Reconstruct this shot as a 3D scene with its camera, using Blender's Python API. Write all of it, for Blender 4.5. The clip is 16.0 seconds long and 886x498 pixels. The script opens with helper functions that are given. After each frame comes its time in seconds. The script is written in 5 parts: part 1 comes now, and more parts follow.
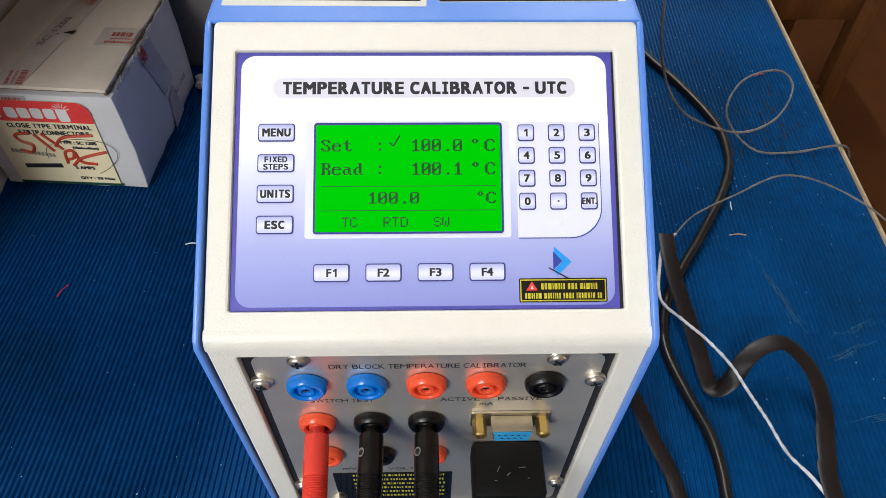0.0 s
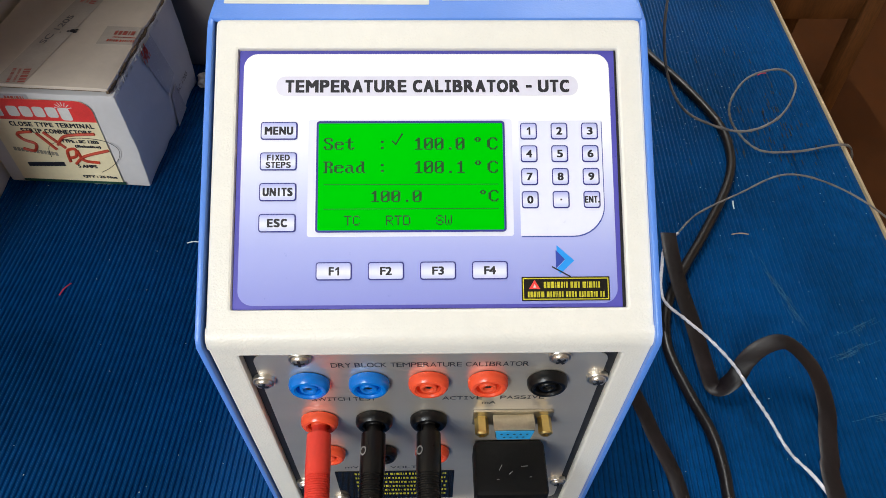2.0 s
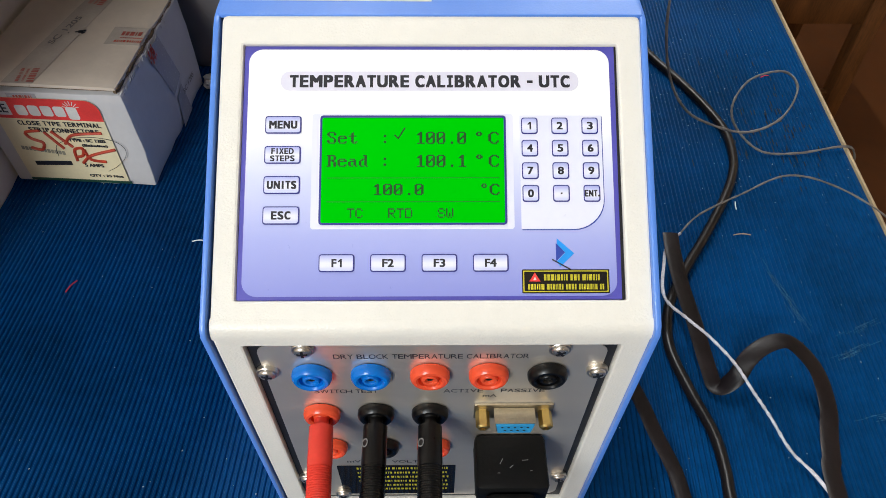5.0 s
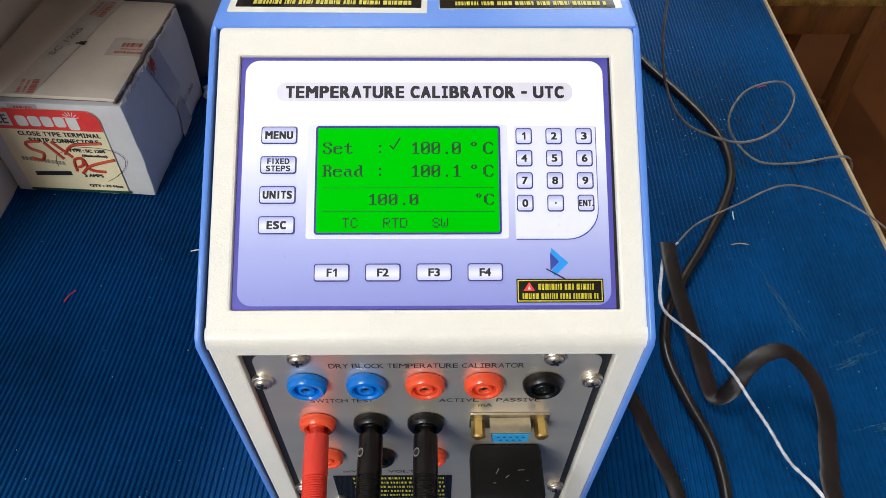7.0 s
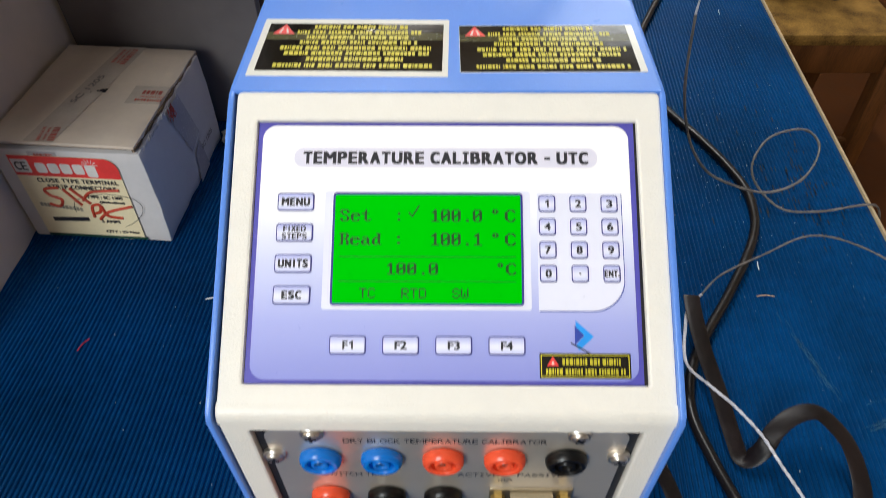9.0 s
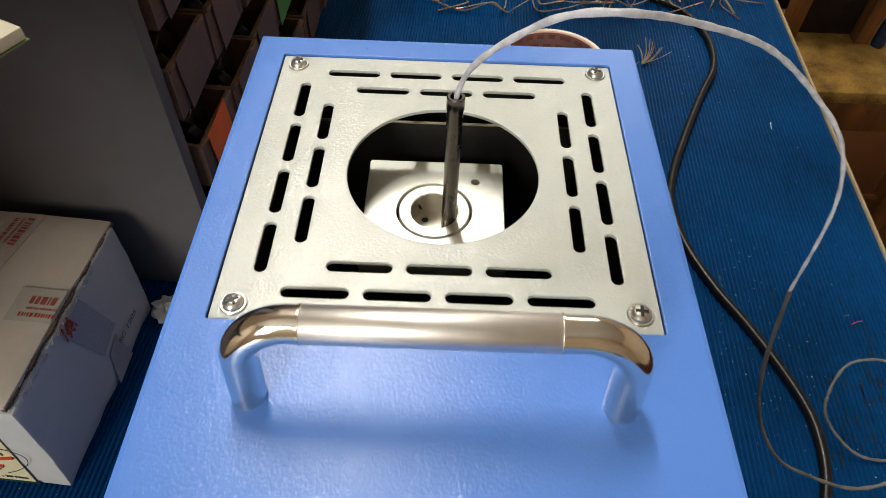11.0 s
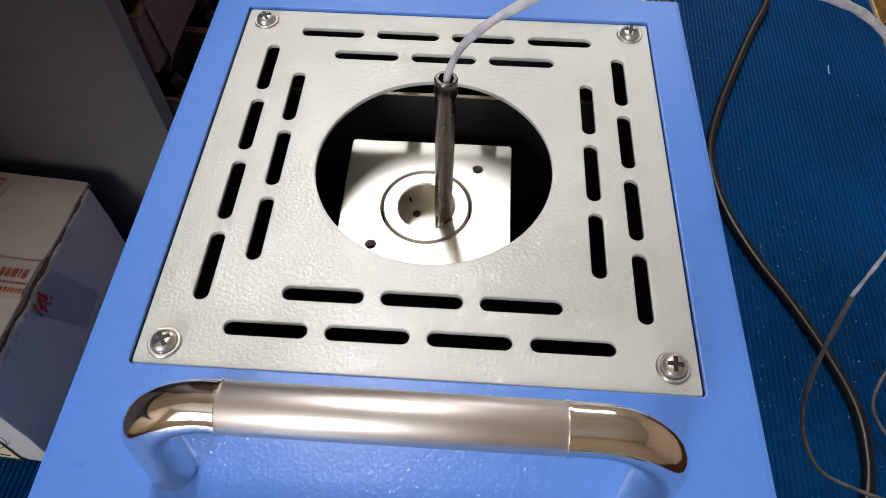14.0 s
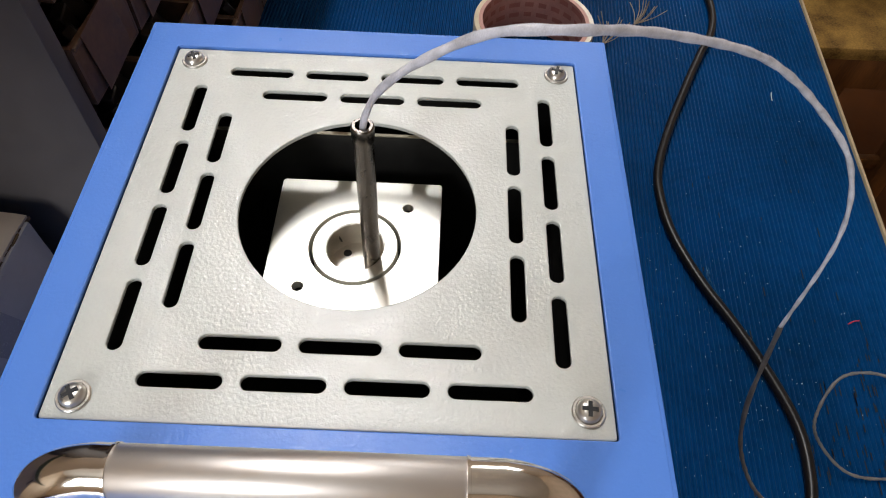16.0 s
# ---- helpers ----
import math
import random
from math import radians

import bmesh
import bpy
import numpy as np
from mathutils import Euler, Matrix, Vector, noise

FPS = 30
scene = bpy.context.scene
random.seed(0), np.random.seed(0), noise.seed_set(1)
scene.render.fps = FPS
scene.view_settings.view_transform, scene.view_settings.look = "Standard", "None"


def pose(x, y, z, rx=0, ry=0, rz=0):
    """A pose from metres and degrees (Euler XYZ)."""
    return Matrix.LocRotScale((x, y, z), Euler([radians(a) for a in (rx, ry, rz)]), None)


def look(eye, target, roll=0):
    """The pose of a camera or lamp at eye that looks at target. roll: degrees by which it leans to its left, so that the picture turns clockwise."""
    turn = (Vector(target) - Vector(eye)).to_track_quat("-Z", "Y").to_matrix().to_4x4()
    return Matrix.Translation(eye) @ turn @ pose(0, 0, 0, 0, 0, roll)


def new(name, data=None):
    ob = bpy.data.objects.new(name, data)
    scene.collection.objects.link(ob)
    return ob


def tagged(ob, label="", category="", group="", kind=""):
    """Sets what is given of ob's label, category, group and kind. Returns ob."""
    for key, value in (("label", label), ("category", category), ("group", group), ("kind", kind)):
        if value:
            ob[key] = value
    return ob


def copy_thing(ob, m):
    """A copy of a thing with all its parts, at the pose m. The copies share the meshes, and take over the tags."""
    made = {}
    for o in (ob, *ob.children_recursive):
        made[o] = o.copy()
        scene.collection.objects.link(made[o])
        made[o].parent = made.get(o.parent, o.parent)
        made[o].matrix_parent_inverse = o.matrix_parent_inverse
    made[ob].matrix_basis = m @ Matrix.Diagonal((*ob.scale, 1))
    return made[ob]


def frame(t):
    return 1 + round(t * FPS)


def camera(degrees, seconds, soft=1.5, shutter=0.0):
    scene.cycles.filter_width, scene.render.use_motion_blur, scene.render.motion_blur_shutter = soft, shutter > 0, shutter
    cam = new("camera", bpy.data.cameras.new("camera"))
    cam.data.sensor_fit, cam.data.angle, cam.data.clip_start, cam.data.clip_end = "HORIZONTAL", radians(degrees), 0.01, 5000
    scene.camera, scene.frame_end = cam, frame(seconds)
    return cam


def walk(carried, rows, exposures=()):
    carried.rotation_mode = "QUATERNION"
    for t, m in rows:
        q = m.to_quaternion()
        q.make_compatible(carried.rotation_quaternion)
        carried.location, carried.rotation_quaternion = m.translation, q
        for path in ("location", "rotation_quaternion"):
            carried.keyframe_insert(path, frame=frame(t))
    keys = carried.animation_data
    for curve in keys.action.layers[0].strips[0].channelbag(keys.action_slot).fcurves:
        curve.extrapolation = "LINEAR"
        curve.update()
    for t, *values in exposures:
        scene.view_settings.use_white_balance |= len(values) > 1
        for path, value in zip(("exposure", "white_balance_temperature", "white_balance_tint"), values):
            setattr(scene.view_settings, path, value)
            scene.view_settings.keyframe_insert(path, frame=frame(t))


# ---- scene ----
cam = camera(66.06, 16.0, soft=0.8, shutter=0.4)
PATH = [
    (0.0, (-0.00020, -0.12162, 0.41489), (0.02200, 0.50788, -0.36179), 1.141),
    (0.5, (-0.00096, -0.12153, 0.41506), (0.02157, 0.50886, -0.36089), 1.153),
    (1.0, (-0.00029, -0.12181, 0.41555), (0.02219, 0.51008, -0.35918), 1.118),
    (1.5, (-0.00010, -0.12166, 0.41526), (0.02066, 0.50771, -0.36157), 0.988),
    (2.0, (-0.00056, -0.12174, 0.41450), (0.01939, 0.50704, -0.36283), 1.048),
    (2.5, (-0.00021, -0.12215, 0.41434), (0.02367, 0.50915, -0.36083), 1.345),
    (3.0, (0.00033, -0.12332, 0.41456), (0.02200, 0.51017, -0.35888), 1.113),
    (3.5, (0.00110, -0.12364, 0.41432), (0.02239, 0.50674, -0.36167), 1.102),
    (4.0, (0.00132, -0.12526, 0.41450), (0.02055, 0.50633, -0.36057), 1.118),
    (4.5, (0.00020, -0.12665, 0.41374), (0.01493, 0.50644, -0.36020), 0.889),
    (7.0, (0.00285, -0.12825, 0.41459), (0.01496, 0.51796, -0.34847), 0.670),
    (7.5, (0.00195, -0.12664, 0.41415), (0.01300, 0.52129, -0.34747), 0.648),
    (8.0, (-0.00072, -0.12463, 0.41155), (0.01155, 0.52258, -0.35067), 0.860),
    (8.5, (0.00063, -0.12337, 0.41227), (0.01166, 0.53095, -0.34386), 0.724),
    (9.0, (0.00106, -0.11116, 0.41802), (-0.00903, 0.56817, -0.31575), -0.391),
    (9.5, (0.00185, -0.07134, 0.43630), (0.00185, 0.63953, -0.26703), 0.095),
    (10.0, (-0.00197, -0.00818, 0.45013), (0.02429, 0.70787, -0.24743), 1.584),
    (10.2, (-0.00168, 0.02736, 0.45159), (0.02555, 0.73117, -0.25827), 2.168),
    (12.3, (0.00720, 0.16776, 0.43105), (-0.03029, 0.74006, -0.38814), 0.385),
    (12.5, (0.00918, 0.16902, 0.43166), (-0.02676, 0.73727, -0.39041), 0.687),
    (13.0, (0.01586, 0.16873, 0.43710), (-0.03628, 0.73795, -0.38342), -1.051),
    (13.5, (0.01415, 0.17025, 0.42912), (-0.02411, 0.73202, -0.39729), 0.079),
    (14.0, (0.01084, 0.17645, 0.42513), (-0.02259, 0.72678, -0.40915), 0.172),
    (14.5, (0.01282, 0.17957, 0.42670), (-0.01077, 0.73039, -0.40759), 0.317),
    (15.0, (0.01457, 0.18055, 0.42605), (0.00191, 0.74001, -0.40271), 0.810),
    (15.5, (0.01937, 0.18205, 0.42415), (0.02486, 0.74596, -0.40167), 2.672),
    (16.0, (0.02437, 0.18336, 0.42970), (0.03344, 0.75686, -0.38946), 3.214),
]
EXPOSURES = [(0.0, 0.01, 6480, 7), (8.5, 0.01, 6480, 7), (9.4, -0.10, 6600, 6), (10.0, -0.20, 7050, 4), (12.5, -0.28, 7000, 4), (13.2, -0.34, 6700, 8), (14.0, -0.41, 6500, 10), (15.4, -0.45, 6450, 10), (16.0, -0.40, 6500, 10)]
walk(cam, [(t, look(eye, target, roll)) for t, eye, target, roll in PATH], EXPOSURES)

# ---- world, lamps, exposure ----
world = bpy.data.worlds.new("world")
scene.world = world
world.use_nodes = True
world.node_tree.nodes["Background"].inputs[0].default_value = (0.55, 0.65, 0.8, 1)
world.node_tree.nodes["Background"].inputs[1].default_value = 0.3


def area_lamp(name, m, sx, sy, watts, colour):
    lamp = bpy.data.lights.new(name, "AREA")
    lamp.shape, lamp.size, lamp.size_y, lamp.energy, lamp.color = "RECTANGLE", sx, sy, watts, colour
    ob = new(name, lamp)
    ob.matrix_world = m
    return ob


# daylight in the window opening behind the camera and in the high one ahead, a ceiling tube ahead of the bench
area_lamp("window_light", look((-0.92, -1.72, 1.22), (-0.05, 0.25, 0.2)), 0.68, 1.1, 45, (0.93, 0.965, 1.0))
area_lamp("tube_light", look((-0.27, 1.32, 1.925), (-0.27, 1.32, 0)), 0.05, 1.1, 32, (0.98, 0.98, 1.0))
area_lamp("high_window_light", look((0.775, 2.98, 1.515), (0.1, 0.3, 0.2)), 0.70, 0.66, 9, (0.95, 0.975, 1.0))


# ---- materials ----
def material(name, colour, rough=0.5, metal=0.0, vary=0.12, scale=8.0, bump=0.0, bscale=400.0, colour2=None, coords="Object",
             coat=0.0, spec=0.5, stretch=None, aniso=0.0, detail=4.0, glint=0.0, gscale=1500.0, grough=0.13):
    """A surface with two scales of colour variation, roughness variation and fine relief."""
    m = bpy.data.materials.new(name)
    m.use_nodes = True
    n, l = m.node_tree.nodes, m.node_tree.links
    b = n["Principled BSDF"]
    b.inputs["Metallic"].default_value, b.inputs["Roughness"].default_value = metal, rough
    b.inputs["Coat Weight"].default_value, b.inputs["Specular IOR Level"].default_value = coat, spec
    b.inputs["Coat Roughness"].default_value = 0.05
    b.inputs["Anisotropic"].default_value = aniso
    tc, mp = n.new("ShaderNodeTexCoord"), n.new("ShaderNodeMapping")
    l.new(tc.outputs[coords], mp.inputs[0])
    if stretch:
        mp.inputs["Scale"].default_value = stretch
    big, small = n.new("ShaderNodeTexNoise"), n.new("ShaderNodeTexNoise")
    big.inputs["Scale"].default_value, small.inputs["Scale"].default_value = scale, scale * 14
    big.inputs["Detail"].default_value = detail
    for t in (big, small):
        l.new(mp.outputs[0], t.inputs[0])
    add = n.new("ShaderNodeMath")
    add.operation = "MULTIPLY_ADD"
    add.inputs[1].default_value = 0.4
    l.new(small.outputs[0], add.inputs[0])
    l.new(big.outputs[0], add.inputs[2])
    ramp = n.new("ShaderNodeValToRGB")
    c = Vector(colour)
    c2 = Vector(colour2) if colour2 else c * (1 - 2 * vary)
    ramp.color_ramp.elements[0].position, ramp.color_ramp.elements[1].position = 0.42, 0.95
    ramp.color_ramp.elements[0].color = (*c2, 1)
    ramp.color_ramp.elements[1].color = (*[min(1, v * (1 + vary)) for v in c], 1)
    l.new(add.outputs[0], ramp.inputs[0])
    l.new(ramp.outputs[0], b.inputs["Base Color"])
    rr = n.new("ShaderNodeMapRange")
    rr.inputs[3].default_value, rr.inputs[4].default_value = max(0.02, rough * 0.8), min(1, rough * 1.25)
    l.new(small.outputs[0], rr.inputs[0])
    l.new(rr.outputs[0], b.inputs["Roughness"])
    if bump:
        t, bp = n.new("ShaderNodeTexNoise"), n.new("ShaderNodeBump")
        t.inputs["Scale"].default_value, t.inputs["Detail"].default_value = bscale, 2.0
        bp.inputs["Strength"].default_value, bp.inputs["Distance"].default_value = bump, 0.0005
        l.new(mp.outputs[0], t.inputs[0])
        l.new(t.outputs[0], bp.inputs["Height"])
        l.new(bp.outputs[0], b.inputs["Normal"])
    if glint:
        # a glossy skin whose small pimples catch the lamps
        t, bp = n.new("ShaderNodeTexNoise"), n.new("ShaderNodeBump")
        t.inputs["Scale"].default_value, t.inputs["Detail"].default_value = gscale, 1.0
        bp.inputs["Strength"].default_value, bp.inputs["Distance"].default_value = glint, 0.0005
        l.new(mp.outputs[0], t.inputs[0])
        l.new(t.outputs[0], bp.inputs["Height"])
        l.new(bp.outputs[0], b.inputs["Coat Normal"])
        b.inputs["Coat Roughness"].default_value = grough
    return m


BLUE = material("blue_powder_coat", (0.10, 0.25, 0.73), 0.30, spec=0.25, vary=0.015, scale=10, bump=0.14, bscale=1000, coat=0.38, glint=0.6, gscale=900)
CREAM = material("cream_textured_paint", (0.78, 0.76, 0.7), 0.42, vary=0.025, scale=12, bump=0.42, bscale=1100, coat=0.2, glint=0.5, gscale=1000)
GRILLE = material("pale_grey_textured_paint", (0.565, 0.58, 0.54), 0.34, vary=0.03, scale=12, bump=0.25, bscale=1000, coat=0.9, glint=0.85, gscale=850, grough=0.07)
STEEL_SHEET = material("brushed_steel_sheet", (0.85, 0.78, 0.68), 0.33, 0.78, vary=0.05, scale=6, bump=0.16, bscale=900, stretch=(0.03, 1, 1))
CHROME = material("polished_chrome", (0.82, 0.77, 0.71), 0.10, 1.0, vary=0.03, scale=20)
SCREW = material("bright_plated_screw", (0.70, 0.67, 0.62), 0.3, 0.95, vary=0.06, scale=60)
SATIN = material("satin_nickel", (0.80, 0.75, 0.71), 0.40, 1.0, vary=0.02, scale=6)
PROBE = material("worn_stainless_tube", (0.19, 0.17, 0.155), 0.25, 1.0, vary=0.07, scale=25)
ALLOY = material("machined_aluminium", (0.80, 0.78, 0.71), 0.36, 0.85, vary=0.04, scale=40)
WELL = material("turned_bore_metal", (0.80, 0.76, 0.68), 0.33, 1.0, vary=0.08, scale=60)
TIN = material("tinned_shell", (0.62, 0.56, 0.44), 0.36, 1.0, vary=0.12, scale=60)
BRASS = material("gold_plated_brass", (0.92, 0.68, 0.25), 0.34, 1.0, vary=0.06, scale=60)
BLACK = material("black_plastic", (0.004, 0.004, 0.0045), 0.30, spec=0.36, vary=0.2, scale=40, bump=0.15, bscale=600)
SCUFF_GREY = material("grey_scratch", (0.20, 0.20, 0.20), 0.6, vary=0.3, scale=90)
HOOD_BLACK = material("matt_black_moulding", (0.005, 0.005, 0.0055), 0.55, spec=0.2, vary=0.25, scale=40, bump=0.2, bscale=500)
# black border print, also the painted dark of small holes and slots
BLACK_EDGE = material("black_print_and_hole_dark", (0.012, 0.012, 0.014), 0.4, vary=0.1, scale=20)
RUBBER = material("black_cable_sheath", (0.008, 0.006, 0.006), 0.34, spec=0.38, vary=0.3, scale=30, bump=0.2, bscale=300)
FLAT_SHEATH = material("worn_flat_cable_sheath", (0.011, 0.007, 0.0075), 0.42, spec=0.3, vary=0.35, scale=25, bump=0.3, bscale=220)
RED = material("red_plastic", (0.80, 0.055, 0.035), 0.32, vary=0.06, scale=40)
ORANGE_RED = material("orange_red_plastic", (0.82, 0.09, 0.035), 0.22, vary=0.06, scale=40)
SOCKET_BLUE = material("bright_blue_plastic", (0.004, 0.17, 0.64), 0.22, spec=0.5, vary=0.06, scale=40)
D_BLUE = material("pale_blue_insert", (0.03, 0.30, 0.62), 0.4, vary=0.06, scale=60)
MAT = material("blue_ribbed_rubber", (0.0009, 0.046, 0.157), 0.42, spec=0.07, vary=0.22, scale=9, bump=0.25, bscale=260, colour2=(0.0007, 0.027, 0.086))
BOARD = material("white_cardboard", (0.55, 0.53, 0.52), 0.75, vary=0.05, scale=14, bump=0.25, bscale=160)
# same cardboard on the lid, the warm light from above put into its colour
BOARD_TOP = material("white_cardboard_warm_lit", (0.58, 0.485, 0.39), 0.72, vary=0.07, scale=9, bump=0.25, bscale=160)
KRAFT = material("brown_corrugated_edge", (0.15, 0.095, 0.05), 0.85, vary=0.25, scale=60, bump=0.5, bscale=300)
GREY_BOARD = material("grey_painted_panel", (0.142, 0.124, 0.116), 0.55, vary=0.12, scale=5, bump=0.2, bscale=120)
DARK_BIN = material("dark_brown_bin_plastic", (0.15, 0.080, 0.048), 0.35, vary=0.3, scale=16, bump=0.2, bscale=140)
WALL = material("cream_wall_paint", (0.73, 0.60, 0.46), 0.8, vary=0.08, scale=2.5, bump=0.4, bscale=60)
CEILING = material("white_ceiling_paint", (0.75, 0.74, 0.7), 0.85, vary=0.05, scale=2, bump=0.3, bscale=50)
FLOOR = material("brown_floor", (0.074, 0.025, 0.007), 0.6, spec=0.08, vary=0.2, scale=1.6, bump=0.2, bscale=40)
WOOD = material("worn_brown_wood", (0.165, 0.064, 0.018), 0.55, spec=0.25, vary=0.3, scale=6, bump=0.4, bscale=60, stretch=(5, 5, 0.7))
SEAT_WOOD = material("worn_yellow_wood_seat", (0.28, 0.165, 0.042), 0.65, spec=0.2, vary=0.35, scale=20, bump=0.5, bscale=70, colour2=(0.045, 0.020, 0.005))
LIPPING = material("pale_edge_lipping", (0.42, 0.32, 0.19), 0.55, vary=0.12, scale=20, bump=0.2, bscale=160)
PAPER = material("white_sticker_paper", (0.66, 0.66, 0.61), 0.30, vary=0.03, scale=30, coat=0.3)
LABEL_BLACK = material("glossy_black_sticker", (0.012, 0.010, 0.008), 0.08, vary=0.15, scale=30, spec=0.4, bump=0.16, bscale=70)
YELLOW = material("yellow_print", (0.52, 0.46, 0.03), 0.3, vary=0.1, scale=50)
OLIVE = material("dark_olive_print", (0.055, 0.05, 0.008), 0.25, vary=0.1, scale=50)
LOGO_RED = material("red_print", (0.72, 0.05, 0.045), 0.35, vary=0.1, scale=50)
INK = material("dark_ink", (0.015, 0.015, 0.022), 0.45, vary=0.05, scale=50)
KEY_BLUE = material("deep_blue_print", (0.03, 0.035, 0.24), 0.3, vary=0.05, scale=50, coat=0.3)
PILL = material("pale_lilac_print", (0.71, 0.70, 0.82), 0.3, vary=0.02, scale=50, coat=0.3)
PURPLE = material("violet_blue_print", (0.085, 0.08, 0.42), 0.3, vary=0.04, scale=50, coat=0.3)
NAVY = material("navy_print", (0.03, 0.06, 0.36), 0.35, vary=0.05, scale=50)
SKY = material("sky_blue_print", (0.02, 0.30, 0.82), 0.35, vary=0.05, scale=50)
GREY_WIRE = material("grey_wire_sheath", (0.16, 0.145, 0.135), 0.5, vary=0.25, scale=90)
WHITE_WIRE = material("white_glass_fibre_sleeve", (0.58, 0.57, 0.62), 0.5, vary=0.2, scale=200)
COPPER = material("bare_copper_strands", (0.62, 0.28, 0.17), 0.35, 1.0, vary=0.2, scale=200)
CREAM_LABEL = material("cream_label_paper", (0.76, 0.66, 0.42), 0.45, vary=0.05, scale=30)
SCRIBBLE = material("red_marker_ink", (0.50, 0.05, 0.02), 0.5, vary=0.15, scale=90)
# clear tape, toned to the lid's painted warm light
TAPE_CLEAR = material("packing_tape_on_warm_top", (0.50, 0.43, 0.36), 0.2, vary=0.08, scale=40, coat=0.4)
TAPE_CORE = material("pink_printed_core", (0.55, 0.30, 0.25), 0.6, vary=0.12, scale=30)
TAPE_ROLL = material("wound_adhesive_tape", (0.66, 0.56, 0.40), 0.3, vary=0.1, scale=60, coat=0.4)
ORANGE_TAG = material("orange_paper_tag", (0.80, 0.14, 0.03), 0.6, vary=0.08, scale=60)
WHITE_TAG = material("white_paper_tag", (0.62, 0.60, 0.56), 0.6, vary=0.08, scale=60)
GREEN_TAG = material("green_card_edge", (0.10, 0.30, 0.08), 0.6, vary=0.1, scale=60)
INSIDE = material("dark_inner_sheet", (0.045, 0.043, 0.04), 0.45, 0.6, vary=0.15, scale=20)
LINT_RED = material("red_lint", (0.60, 0.04, 0.08), 0.8, vary=0.1, scale=90)
LINT_TAN = material("tan_wood_splinter", (0.45, 0.28, 0.18), 0.7, vary=0.1, scale=90)
LINT_WHITE = material("white_flecks", (0.7, 0.72, 0.72), 0.7, vary=0.1, scale=90)


def overlay_material():
    """Printed overlay: white at its head, running to lilac blue at its foot."""
    m = material("printed_overlay", (0.7, 0.7, 0.8), 0.3, vary=0.02, scale=30, coat=0.35)
    n, l = m.node_tree.nodes, m.node_tree.links
    tc, sep, ramp = n.new("ShaderNodeTexCoord"), n.new("ShaderNodeSeparateXYZ"), n.new("ShaderNodeValToRGB")
    rng = n.new("ShaderNodeMapRange")
    rng.inputs[1].default_value, rng.inputs[2].default_value = 0.2068, 0.2576
    l.new(tc.outputs["Object"], sep.inputs[0])
    l.new(sep.outputs[2], rng.inputs[0])
    l.new(rng.outputs[0], ramp.inputs[0])
    e = ramp.color_ramp.elements
    e[0].position, e[0].color = 0.0, (0.25, 0.28, 0.66, 1)
    e[1].position, e[1].color = 0.74, (0.93, 0.93, 0.95, 1)
    for at, c in ((0.2, (0.37, 0.41, 0.78, 1)), (0.45, (0.62, 0.66, 0.89, 1)), (0.62, (0.84, 0.86, 0.94, 1))):
        e.new(at).color = c
    l.new(ramp.outputs[0], n["Principled BSDF"].inputs["Base Color"])
    return m


def glow_material(name, colour, strength):
    m = bpy.data.materials.new(name)
    m.use_nodes = True
    n, l = m.node_tree.nodes, m.node_tree.links
    b = n["Principled BSDF"]
    b.inputs["Base Color"].default_value, b.inputs["Roughness"].default_value = (0.0, 0.02, 0.0, 1), 0.5
    b.inputs["Specular IOR Level"].default_value = 0.04
    b.inputs["Emission Strength"].default_value = strength
    tc, noise_t, ramp = n.new("ShaderNodeTexCoord"), n.new("ShaderNodeTexNoise"), n.new("ShaderNodeValToRGB")
    noise_t.inputs["Scale"].default_value = 14
    l.new(tc.outputs["Object"], noise_t.inputs[0])
    l.new(noise_t.outputs[0], ramp.inputs[0])
    ramp.color_ramp.elements[0].color = (*[c * 0.85 for c in colour], 1)
    ramp.color_ramp.elements[1].color = (*colour, 1)
    l.new(ramp.outputs[0], b.inputs["Emission Color"])
    return m


def key_material():
    """Printed key: lilac at its head, nearly white below."""
    m = material("pale_key_print", (0.66, 0.69, 0.90), 0.3, vary=0.03, scale=50, coat=0.3)
    n, l = m.node_tree.nodes, m.node_tree.links
    tc, sep, ramp = n.new("ShaderNodeTexCoord"), n.new("ShaderNodeSeparateXYZ"), n.new("ShaderNodeValToRGB")
    l.new(tc.outputs["Generated"], sep.inputs[0])
    l.new(sep.outputs[1], ramp.inputs[0])
    e = ramp.color_ramp.elements
    e[0].position, e[0].color = 0.1, (0.60, 0.63, 0.88, 1)
    e[1].position, e[1].color = 0.95, (0.42, 0.45, 0.78, 1)
    for at in (0.3, 0.5):
        e.new(at).color = (0.76, 0.78, 0.93, 1)
    l.new(ramp.outputs[0], n["Principled BSDF"].inputs["Base Color"])
    return m


KEY_FACE = key_material()
OVERLAY = overlay_material()
LCD = glow_material("lit_green_display", (0.0, 0.80, 0.0), 0.82)
LCD_INK = material("dark_green_segments", (0.0, 0.062, 0.003), 0.4, vary=0.05, scale=50)


# ---- building helpers ----
def smooth(me, angle=40):
    bm = bmesh.new()
    bm.from_mesh(me)
    for f in bm.faces:
        f.smooth = True
    for e in bm.edges:
        e.smooth = len(e.link_faces) == 2 and e.calc_face_angle(0) < radians(angle)
    bm.to_mesh(me)
    bm.free()


